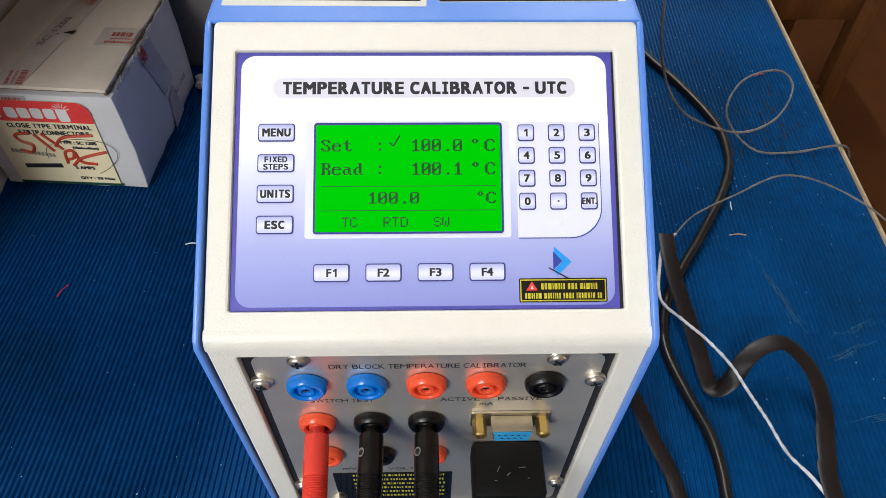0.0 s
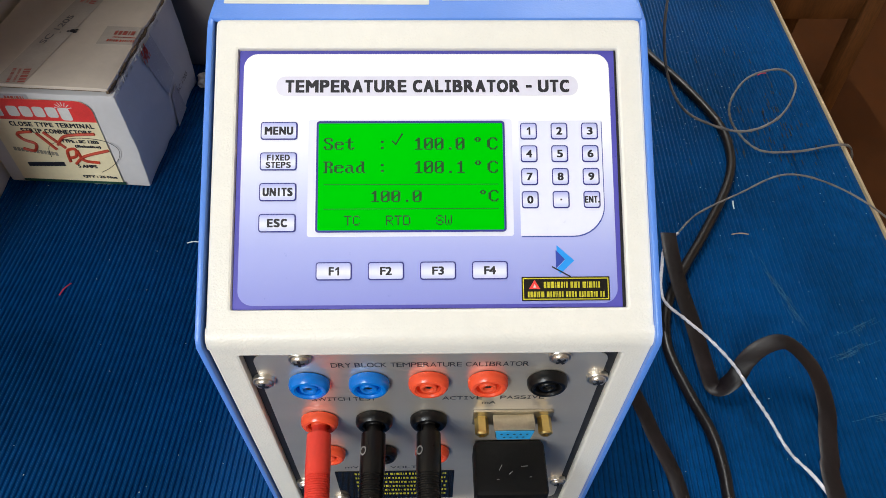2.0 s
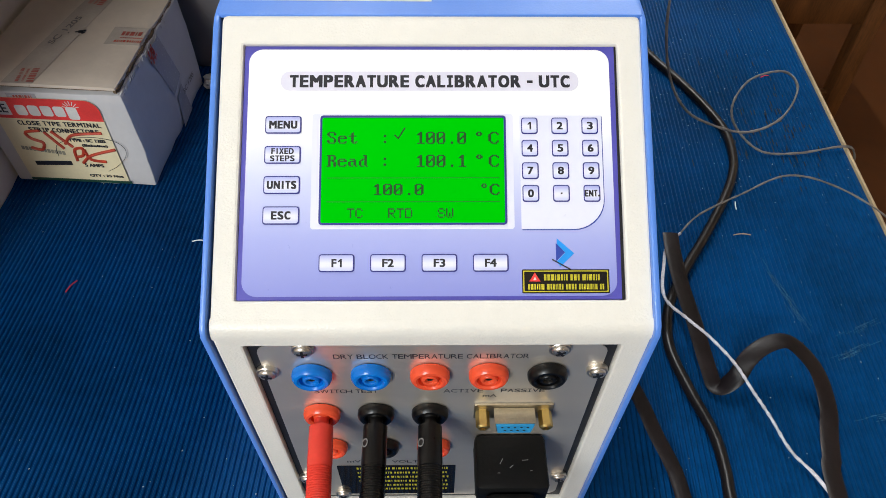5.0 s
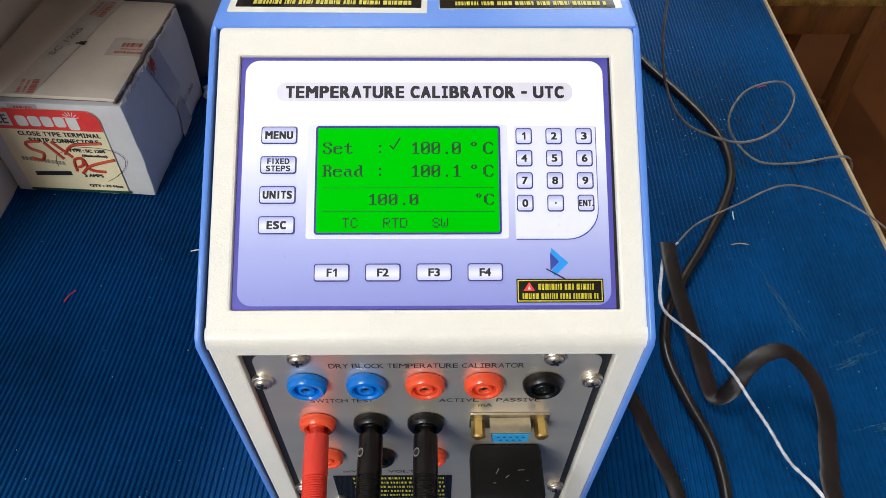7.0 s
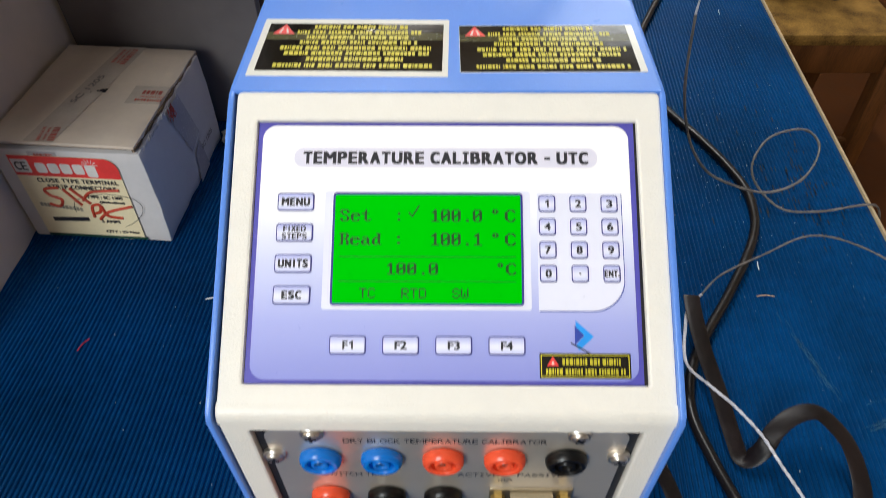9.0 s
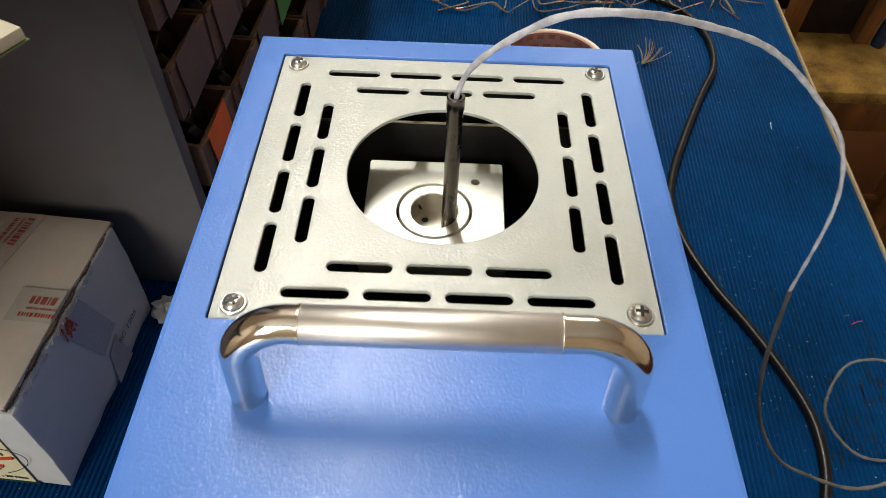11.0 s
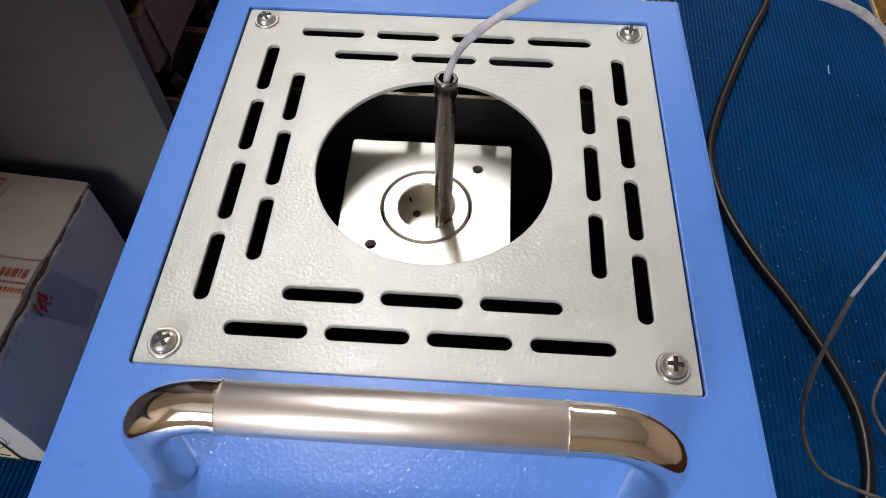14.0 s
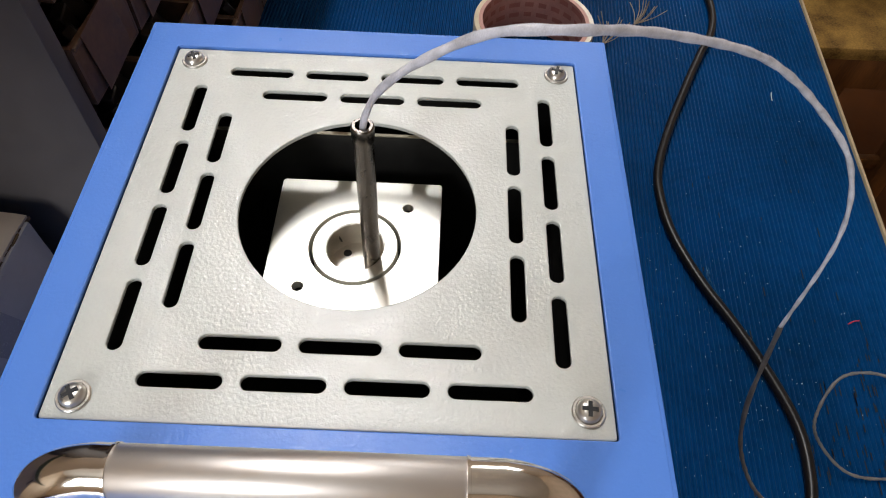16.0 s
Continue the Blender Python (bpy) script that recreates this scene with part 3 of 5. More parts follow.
def control_panel():
    back = part("overlay", plate([rounded(-0.0731, 0.0723, 0.0008, 0.1004, 0.0004, 2)], -0.0022, -0.0012, PANEL), PURPLE, calibrator, "violet bordered printed overlay")
    part("right_gap", plate([[(0.0711, 0.0008), (0.0723, 0.0008), (0.0723, 0.1004), (0.0716, 0.1004)]], -0.0012, -0.00105, PANEL), BLACK_EDGE, back)
    part("printed_field", plate([rounded(-0.0713, 0.0694, 0.0022, 0.0990, 0.0055, 8)], -0.0012, -0.0009, PANEL), OVERLAY, back)
    z = -0.00088
    part("title_field", plate([rounded(-0.0588, 0.0572, 0.0822, 0.0900, 0.0035, 6)], z, z + 0.00006, PANEL), PILL, back)
    part("title", words("TEMPERATURE CALIBRATOR - UTC", -0.0553, 0.0538, 0.0860, 0.0050, z + 0.0001, PANEL, 0.00036), INK, back)
    # keypad field with one large rounded corner and a dark shadow line
    field = [(0.0338, 0.0275), (0.0338, 0.0722), (0.0655, 0.0722)]
    field += [(0.0655 - 0.012 * (1 - math.cos(radians(a))), 0.0393 - 0.0118 * math.sin(radians(a))) for a in range(0, 91, 10)]
    part("keypad_line", plate([[(x + 0.0003, y - 0.0004) for x, y in field]], z, z + 0.00004, PANEL), NAVY, back)
    part("keypad_field", plate([field], z, z + 0.00008, PANEL), OVERLAY_PALE, back)
    part("display_field", plate([rounded(-0.0462, 0.0312, 0.0276, 0.0728, 0.001)], z, z + 0.00004, PANEL), OVERLAY_PALE, back)
    # emblem
    part("emblem", plate([[(0.0470, 0.0240), (0.0535, 0.0182), (0.0482, 0.0132), (0.0468, 0.0150), (0.0502, 0.0186), (0.0470, 0.0214)]], z, z + 0.00006, PANEL), SKY, back)
    part("emblem", plate([[(0.0466, 0.0222), (0.0500, 0.0186), (0.0466, 0.0152)]], z, z + 0.00009, PANEL), NAVY, back)
    part("emblem", plate([[(0.0450, 0.0157), (0.0520, 0.0118), (0.0521, 0.0123), (0.0451, 0.0162)]], z, z + 0.00011, PANEL), INK, back)
    tag = part("maker_sticker", plate([rounded(0.0336, 0.0664, 0.0032, 0.0121, 0.0002, 1)], z, z + 0.0002, PANEL), LABEL_BLACK, calibrator, "small black and yellow sticker")
    part("border", plate([rounded(0.0340, 0.0660, 0.0036, 0.0117, 0.0002, 1), rounded(0.0344, 0.0656, 0.0040, 0.0113, 0.0002, 1)], z + 0.0002, z + 0.00026, PANEL), YELLOW, tag)
    part("emblem", plate([[(0.0362, 0.0076), (0.0405, 0.0076), (0.0384, 0.0110)]], z + 0.0002, z + 0.00026, PANEL), LOGO_RED, tag)
    part("emblem_mark", plate([[(0.0378, 0.0081), (0.0390, 0.0081), (0.0384, 0.0095)]], z + 0.00026, z + 0.0003, PANEL), WHITE_TAG, tag)
    part("print", bars([(0.0418, 0.0635, 0.0091, 0.0023), (0.0358, 0.0645, 0.0056, 0.0021)], z + 0.00026, PANEL, 0.16), YELLOW, tag)


def key(text, x, y, w, h, size, z=-0.0009, bold=0.00023):
    k = part("key", plate([rounded(x - w / 2, x + w / 2, y - h / 2, y + h / 2, 0.0011)], z, z + 0.00025, PANEL), KEY_BLUE, calibrator, text.replace("\n", " ").lower() + " key with a dark blue outline")
    e = 0.00038
    part("key_face", plate([rounded(x - w / 2 + e, x + w / 2 - e * 1.25, y - h / 2 + e * 1.3, y + h / 2 - e, 0.0008)], z + 0.00025, z + 0.0004, PANEL, 0.0001), KEY_FACE, k)
    lines = text.split("\n")
    for i, line in enumerate(lines):
        tw, th = size[i] if isinstance(size, list) else size
        yy = y + ((len(lines) - 1) / 2 - i) * 0.00285
        if line in ("1", "F1"):
            xo, q = x + (0.0004 if line == "F1" else -0.0009), th
            one = [(0.30, 0), (0.30, 0.70), (0.06, 0.58), (0.06, 0.76), (0.34, 1.0), (0.52, 1.0), (0.52, 0)]
            part("legend", plate([[(xo + a * q, yy - q / 2 + b * q) for a, b in one]], z + 0.00044, z + 0.00047, PANEL), INK, k)
            if line == "1":
                continue
            line, tw, x = "F", 0.0019, x - 0.0009
        part("legend", words(line, x - tw / 2, x + tw / 2, yy, th, z + 0.00046, PANEL, bold if len(lines) == 1 else 0.00013, slab_i=False), INK, k)


def keys():
    for t, y, s in (("MENU", 0.0684, (0.0108, 0.0032)), ("FIXED\nSTEPS", 0.0565, [(0.0086, 0.0023), (0.0094, 0.0023)]), ("UNITS", 0.0447, (0.0112, 0.0032)), ("ESC", 0.0329, (0.0074, 0.0032))):
        key(t, -0.0573, y, 0.0139, 0.0070, s)
    for i in range(4):
        key("F%d" % (i + 1), -0.0360 + 0.0193 * i, 0.0147, 0.0134, 0.0068, (0.0044, 0.0031), bold=0.00017)
    for r, row in enumerate((("1", "2", "3"), ("4", "5", "6"), ("7", "8", "9"), ("0", ".", "ENT."))):
        for c, t in enumerate(row):
            s = {"ENT.": (0.0056, 0.0026), ".": (0.0007, 0.0007), "1": (0.0015, 0.0030)}.get(t, (0.0023, 0.0030))
            key(t, 0.0376 + 0.0117 * c, 0.0680 - 0.0089 * r, 0.0064, 0.0066, s, bold=0.0001 if t == "1" else 0.00017)


def display():
    z = -0.0008
    x0, x1, y0, y1 = -0.0431, 0.0284, 0.0292, 0.0721
    frame_part = part("display", plate([rounded(x0, x1, y0, y1, 0.0012), rounded(x0 + 0.0008, x1 - 0.0008, y0 + 0.0008, y1 - 0.0009, 0.0006)], z, z + 0.0003, PANEL), KEY_BLUE, calibrator, "lit green dot-matrix display in a dark blue rim")
    part("screen", plate([rounded(x0 + 0.0007, x1 - 0.0007, y0 + 0.0007, y1 - 0.0008, 0.0006)], z - 0.0000, z + 0.00012, PANEL), LCD, frame_part)
    zz = z + 0.00018
    k = dict(m=PANEL, z=zz)
    rows = [("Set", -0.0404, 0.0041, 0.0632, 0.0046), ("\u00b0", 0.0163, 0.0041, 0.0634, 0.0046), ("\u00b0", 0.0163, 0.0041, 0.0543, 0.0046), ("\u00b0", 0.0182, 0.0036, 0.0430, 0.0044), (":", -0.0202, 0.0041, 0.0630, 0.0046), ("100.0", -0.0064, 0.0040, 0.0632, 0.0048), ("C", 0.0216, 0.0046, 0.0632, 0.0048),
            ("Read", -0.0404, 0.0041, 0.0541, 0.0046), (":", -0.0202, 0.0041, 0.0540, 0.0046), ("100.1", -0.0064, 0.0040, 0.0541, 0.0048), ("C", 0.0216, 0.0046, 0.0541, 0.0048),
            ("100.0", -0.0228, 0.0040, 0.0429, 0.0044), ("C", 0.0218, 0.0044, 0.0429, 0.0044),
            ("TC", -0.0324, 0.0032, 0.0337, 0.0038), ("RTD", -0.0168, 0.0032, 0.0337, 0.0038), ("SW", 0.0020, 0.0032, 0.0337, 0.0038)]
    for t, a, step, y, h in rows:
        part("reading", cells(t, a, step, y, h, **k), LCD_INK, frame_part, smoothed=False)
    for y in (0.0474, 0.0381):
        part("rule", plate([[(-0.0402, y - 0.00014), (0.0257, y - 0.00014), (0.0257, y + 0.00014), (-0.0402, y + 0.00014)]], zz - 0.00003, zz, PANEL), LCD_INK, frame_part)
    part("tick", plate([[(-0.0148, 0.0642), (-0.0143, 0.0646), (-0.0131, 0.0634), (-0.0108, 0.0674), (-0.0102, 0.0671), (-0.0130, 0.0625)]], zz - 0.00003, zz, PANEL), LCD_INK, frame_part)


def socket(mat, x, z, label):
    """Shrouded four-millimetre socket: rim, recess and inner sleeve."""
    r = 0.0082
    prof = [(r * 0.9, 0), (r, 0.0004), (r, 0.0022), (r * 0.95, 0.0034), (r * 0.84, 0.0044), (r * 0.70, 0.0045), (r * 0.60, 0.0038), (r * 0.58, 0.0018), (r * 0.44, 0.0018), (r * 0.43, 0.0036), (r * 0.38, 0.0041), (r * 0.27, 0.0040), (r * 0.22, 0.0034), (r * 0.2, 0.0005), (0, 0.0005)]
    m = LOWER @ Matrix.Translation((x, z, 0.0001))
    s = part("socket", lathe(prof, m, 32), mat, calibrator, label)
    part("contact", lathe([(r * 0.175, 0.0004), (r * 0.175, 0.003), (r * 0.11, 0.003), (r * 0.11, 0.0005)], m, 16), INSIDE, s)


def connector_panel():
    face = part("connector_panel", plate([rounded(-0.0717, 0.0717, 0.0245, 0.1904, 0.0004, 2)], -0.0016, -0.0004, LOWER), BLACK_EDGE, calibrator, "brushed steel connector panel with a black border")
    part("steel_face", plate([rounded(-0.0685, 0.0685, 0.0275, 0.1880, 0.006, 8)], -0.0004, 0.0, LOWER), STEEL_SHEET, face)
    for t, a, b, y, h, w in (("DRY BLOCK TEMPERATURE CALIBRATOR", -0.0392, 0.0382, 0.1796, 0.0034, 0.0), ("SWITCH TEST", -0.0505, -0.0235, 0.1510, 0.0030, 0.0), ("ACTIVE", 0.0045, 0.0215, 0.1510, 0.0030, 0.0),
                             ("PASSIVE", 0.0290, 0.0478, 0.1510, 0.0030, 0.0), ("mA", 0.0215, 0.0275, 0.1465, 0.0028, 0.0), ("mV", -0.0440, -0.0370, 0.0755, 0.0030, 0.0), ("VOLTAGE", -0.0212, 0.0030, 0.0750, 0.0030, 0.0)):
        part("lettering", words(t, a, b, y, h, 0.00012, LOWER, w), INK, face)
    for i, (mat, c) in enumerate(((SOCKET_BLUE, "bright blue"), (SOCKET_BLUE, "bright blue"), (ORANGE_RED, "orange-red"), (ORANGE_RED, "orange-red"), (BLACK, "black"))):
        socket(mat, -0.0492 + 0.0240 * i, 0.1666, c + " banana socket")
    for i, (mat, c) in enumerate(((ORANGE_RED, "orange-red"), (BLACK, "black"), (BLACK, "black"))):
        socket(mat, -0.0494 + 0.0240 * i, 0.1322, c + " banana socket")
    for i, (mat, c) in enumerate(((ORANGE_RED, "orange-red"), (BLACK, "black"), (ORANGE_RED, "orange-red"))):
        socket(mat, -0.0498 + 0.0250 * i, 0.0962, c + " banana socket")
    sc, xs = screw(0.0034, 0.0022), cross_slot(0.0034, 0.0022)
    for i, (x, z) in enumerate(((-0.050, 0.1866), (0.0492, 0.1866), (-0.0682, 0.1690), (0.0672, 0.1690), (-0.0715, 0.0560), (0.0702, 0.0555), (-0.05, 0.033), (0.05, 0.033))):
        x = max(-0.0668, min(0.0668, x))
        m = LOWER @ Matrix.Translation((x, z, 0.0012)) @ pose(0, 0, 0, 0, 0, 37 * i)
        s = part("screw", sc, CHROME, calibrator, m=m)
        part("cross_slot", xs, BLACK_EDGE, s)
    # nine-way socket with gilt posts
    cx, cz = 0.0358, 0.1330
    fl = part("serial_socket", plate([rounded(cx - 0.0176, cx + 0.0176, cz - 0.0064, cz + 0.0064, 0.001)], 0.0002, 0.0012, LOWER), TIN, calibrator, "nine-way socket with gilt posts and blue insert")
    d = [(cx - 0.0090, cz + 0.0042), (cx + 0.0090, cz + 0.0042), (cx + 0.0078, cz - 0.0042), (cx - 0.0078, cz - 0.0042)]
    part("metal_shell", plate([d], 0.0012, 0.0088, LOWER, 0.0006), TIN, fl)
    part("insert", plate([[(cx + (x - cx) * 0.93, cz + (y - cz) * 0.9) for x, y in d]], 0.0088, 0.0094, LOWER), D_BLUE, fl, "pale blue plastic insert")
    # flat black discs painted as the dark of the pin holes
    for r, n in ((0, 5), (1, 4)):
        for i in range(n):
            part("pin_hole", lathe([(0, 0.00945), (0.0006, 0.00945)], LOWER @ Matrix.Translation((cx + (i - (n - 1) / 2) * 0.0028, cz + 0.0015 - 0.0029 * r, 0)), 10), BLACK_EDGE, fl)
    for s in (-1, 1):
        part("post", lathe([(0.0031, 0.0012), (0.0031, 0.0085), (0.0022, 0.0092), (0.0013, 0.0092), (0.0012, 0.004), (0, 0.004)], LOWER @ Matrix.Translation((cx + s * 0.0139, cz, 0)), 6), BRASS, fl, "gilt hexagonal post")
    tag = part("address_sticker", plate([rounded(-0.0500, 0.0115, 0.030, 0.0700, 0.0004, 1)], 0.0001, 0.0003, LOWER), LABEL_BLACK, calibrator, "black sticker with yellow print")
    rows = [(-0.040, 0.008, 0.0665 - 0.0058 * i, 0.0026) for i in range(6)]
    part("print", bars(rows, 0.00036, LOWER, 0.25), YELLOW, tag)


def grille():
    cx, cy = -0.0003, 0.3133
    holes = [circle(cx, cy, 0.0363, 72)]
    w, ln, gap = 0.0021, 0.0221, 0.0047

    def row(along_x, off, n):
        span = n * ln + (n - 1) * gap
        for i in range(n):
            a = -span / 2 + i * (ln + gap)
            if along_x:
                holes.append(rounded(cx + a, cx + a + ln, cy + off - w, cy + off + w, w, 6))
            else:
                holes.append(rounded(cx + off - w, cx + off + w, cy + a, cy + a + ln, w, 6))
    for s in (-1, 1):
        row(True, s * 0.0590, 4)
        row(True, s * 0.0478, 3)
        row(False, s * 0.0598, 4)
        row(False, s * 0.0484, 3)
    g = part("vent_grille", plate([rounded(-0.0726, 0.0715, 0.2427, 0.3834, 0.001, 3)] + holes, TOP - 0.0024, TOP - 0.0008, bevel=0.0004), GRILLE, calibrator, "pale grey slotted vent plate with a round opening")
    sc, xs = screw(0.0034, 0.0026), cross_slot(0.0034, 0.0026)
    for i, (x, y) in enumerate(((-0.0655, 0.3770), (0.0648, 0.3775), (-0.0655, 0.2487), (0.0648, 0.2500))):
        s = part("screw", sc, CHROME, calibrator, m=Matrix.Translation((x, y, TOP - 0.0008)) @ pose(0, 0, 0, 0, 0, 25 + 50 * i))
        part("cross_slot", xs, BLACK_EDGE, s)
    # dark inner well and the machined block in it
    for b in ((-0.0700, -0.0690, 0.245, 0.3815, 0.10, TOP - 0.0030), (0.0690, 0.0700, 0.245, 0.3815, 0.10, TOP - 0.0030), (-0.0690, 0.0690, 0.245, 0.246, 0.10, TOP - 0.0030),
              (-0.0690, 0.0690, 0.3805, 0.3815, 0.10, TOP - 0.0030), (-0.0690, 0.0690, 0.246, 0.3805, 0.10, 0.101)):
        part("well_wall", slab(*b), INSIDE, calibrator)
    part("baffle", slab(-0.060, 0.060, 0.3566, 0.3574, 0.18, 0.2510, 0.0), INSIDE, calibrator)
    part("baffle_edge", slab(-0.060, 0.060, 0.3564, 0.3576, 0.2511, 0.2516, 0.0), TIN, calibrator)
    bx, by, bz = -0.0034, 0.3158, 0.2400
    blk = part("heating_block", plate([rounded(bx - 0.0288, bx + 0.0288, by - 0.0288, by + 0.0288, 0.0012, 3), circle(bx, by, 0.0155), circle(bx + 0.0170, by + 0.0172, 0.0017, 20), circle(bx - 0.0170, by - 0.0168, 0.0017, 20)], bz - 0.010, bz, bevel=0.0003), ALLOY, calibrator, "bright machined metal block with a round bore")
    part("bore_insert", lathe([(0.0146, -0.010), (0.0146, -0.0006), (0.0142, -0.0001), (0.0102, -0.0001), (0.0099, -0.0005), (0.0098, -0.0005)], Matrix.Translation((bx, by, bz)), 48), ALLOY, blk)
    part("bore_wall", lathe([(0.0099, -0.0006), (0.0099, -0.0120), (0, -0.0120)], Matrix.Translation((bx, by, bz)), 48), WELL, blk, "darker turned bore")
    # flat black discs painted as the dark inside the bores
    for dx, dy, r in ((-0.0040, 0.0052, 0.0015), (-0.0040, -0.0058, 0.0026), (0.0056, -0.0034, 0.0033)):
        part("bore", lathe([(0, -0.01195), (r, -0.01195)], Matrix.Translation((bx + dx, by + dy, bz)), 20), BLACK_EDGE, blk)
    m = Matrix.Translation((bx - 0.0062, by + 0.0066, bz - 0.0055)) @ pose(0, 0, 0, 0, 0, -47) @ pose(0, 0, 0, 90)
    part("bore", lathe([(0, 0), (0.0013, 0)], m, 16), BLACK_EDGE, blk)
    # black discs under the corner holes stand in for their shade
    for dx, dy in ((0.0170, 0.0172), (-0.0170, -0.0168)):
        part("bore", lathe([(0, -0.0035), (0.0021, -0.0035)], Matrix.Translation((bx + dx, by + dy, bz)), 20), BLACK_EDGE, blk)


def carry_handle():
    fx, y, z, r = 0.0536, 0.2216, 0.2960, 0.0053
    y0 = 0.2168
    pts = [(-fx, y0, TOP - 0.001), (-fx, y0 + (y - y0) * 0.5, z - 0.014)]
    pts += [(-fx + 0.014 - 0.014 * math.cos(radians(a)), y0 + (y - y0) * (0.5 + a / 180), z - 0.014 + 0.014 * math.sin(radians(a))) for a in range(9, 91, 9)]
    pts += [(-x, yy, zz) for x, yy, zz in pts[::-1]]
    h = part("handle", tube(pts, r, seg=24, smooth_path=False), CHROME, calibrator, "polished chrome bar handle with a satin grip")
    m = Matrix.Translation((-0.0356, y, z)) @ pose(0, 0, 0, 0, 90, 0)
    part("grip", lathe([(r * 0.98, 0), (r * 1.006, 0.0002), (r * 1.006, 0.0677), (r * 0.98, 0.0679)], m, 32), SATIN, h, "satin metal grip sleeve")
    for x in (-0.0356, 0.0323):
        part("collar", lathe([(r * 1.0, -0.0004), (r * 1.05, -0.0003), (r * 1.05, 0.0003), (r * 1.0, 0.0004)], Matrix.Translation((x, y, z)) @ pose(0, 0, 0, 0, 90, 0), 32), CHROME, h)


def maker_labels():
    z = TOP + 0.0002
    for (x0, x1, y0, y1), (ix0, ix1, iy0, iy1), turn in (((-0.0808, 0.0002, 0.1233, 0.1680), (-0.0780, -0.0022, 0.1270, 0.1640), 0.6), ((0.0047, 0.0800, 0.1264, 0.1630), (0.0049, 0.0770, 0.1266, 0.1626), -0.6)):
        c = Vector(((x0 + x1) / 2, (y0 + y1) / 2, 0))
        m = Matrix.Translation((c.x, c.y, 0)) @ pose(0, 0, 0, 0, 0, -turn) @ Matrix.Translation((-c.x, -c.y, 0))
        tag = part("maker_sticker", plate([rounded(x0, x1, y0, y1, 0.0006, 2)], z, z + 0.0002, m), PAPER, calibrator, "glossy black sticker with yellow print on white paper")
        part("black_field", plate([rounded(ix0, ix1, iy0, iy1, 0.0003, 1)], z + 0.0002, z + 0.00026, m), LABEL_BLACK, tag)
        w, h = ix1 - ix0, iy1 - iy0
        part("band", plate([[(ix0, iy1 - h * 0.36), (ix1, iy1 - h * 0.36), (ix1, iy1 - h * 0.20), (ix0, iy1 - h * 0.20)]], z + 0.00026, z + 0.0003, m), OLIVE, tag)
        part("emblem", plate([[(ix0 + w * 0.03, iy1 - h * 0.24), (ix0 + w * 0.155, iy1 - h * 0.24), (ix0 + w * 0.092, iy1 - h * 0.02)]], z + 0.0003, z + 0.00034, m), LOGO_RED, tag)
        for k in (-1, 1):
            part("emblem_mark", plate([[(ix0 + w * (0.092 + k * 0.030), iy1 - h * 0.22), (ix0 + w * (0.092 + k * 0.016), iy1 - h * 0.22), (ix0 + w * (0.092 + k * 0.006), iy1 - h * 0.11), (ix0 + w * (0.092 + k * 0.014), iy1 - h * 0.11)]], z + 0.00034, z + 0.00038, m), WHITE_TAG, tag)
        mid = (ix0 + ix1) / 2 + w * 0.03
        spec = ((0.27, 0.08), (0.36, 0.20), (0.30, 0.31), (0.33, 0.42), (0.43, 0.54), (0.40, 0.65), (0.27, 0.77), (0.44, 0.90))
        part("print", bars([(mid - w * a, mid + w * min(a, 0.45), iy1 - h * b, h * 0.082) for a, b in spec], z + 0.00036, m, 0.13), YELLOW, tag)


OVERLAY_PALE = material("very_pale_lilac_print", (0.76, 0.78, 0.92), 0.3, vary=0.02, scale=30, coat=0.3)
shell()
bezel()
control_panel()
display()
keys()
connector_panel()
grille()
carry_handle()
maker_labels()


# ---- plugs, hood, probe ----
def test_plug(x, mat, label, lean):
    p = thing("test_plug", (x, 0.0, 0.1322), label, "plug", "plugs in the connector panel")
    m = LOWER @ Matrix.Translation((x, 0.1322, 0.0040)) @ pose(0, 0, 0, 4, lean, 0)
    r = 0.0053
    prof = [(0, 0), (r * 0.62, 0), (r * 0.62, 0.003), (r, 0.0036), (r * 1.02, 0.020)]
    for k in range(17):
        prof += [(r * 1.0, 0.0210 + 0.0010 * k), (r * 1.0, 0.0214 + 0.0010 * k), (r * 0.93, 0.0215 + 0.0010 * k), (r * 0.93, 0.0219 + 0.0010 * k)]
    prof += [(r * 0.95, 0.038), (r * 0.8, 0.042), (0, 0.042)]
    body = part("body", lathe(prof, m, 20), mat, p)
    if mat is BLACK:
        part("hole_rim", lathe([(0.0013, 0), (0.0017, 0.00012), (0.0020, 0)], m @ Matrix.Translation((-r * 0.735, r * 0.735, 0.012)) @ pose(0, 0, 0, -90, 0, 45), 16), SCUFF_GREY, body)
        # flat black disc painted as the hole's dark inside
        part("side_hole", lathe([(0, 0), (0.0014, 0)], m @ Matrix.Translation((-r * 0.72, r * 0.72, 0.012)) @ pose(0, 0, 0, -90, 0, 45), 14), BLACK_EDGE, body)
    a = m @ Vector((0, 0, 0.041))
    b = m @ Vector((0, 0, 0.056))
    part("lead", tube([a, b, b + Vector((0.002, -0.02, -0.03)), (x * 1.2, b.y - 0.035, 0.05), (x * 1.6, b.y - 0.06, 0.003), (x * 2.2, -0.16, 0.002), (x * 2.4, -0.35, 0.002)], 0.0017, seg=8), mat, p)


test_plug(-0.0494, RED, "red test plug pushed into a banana socket", 3)
test_plug(-0.0254, BLACK, "black ribbed test plug in a banana socket", 0)
test_plug(-0.0014, BLACK, "black ribbed test plug in a banana socket", 0)


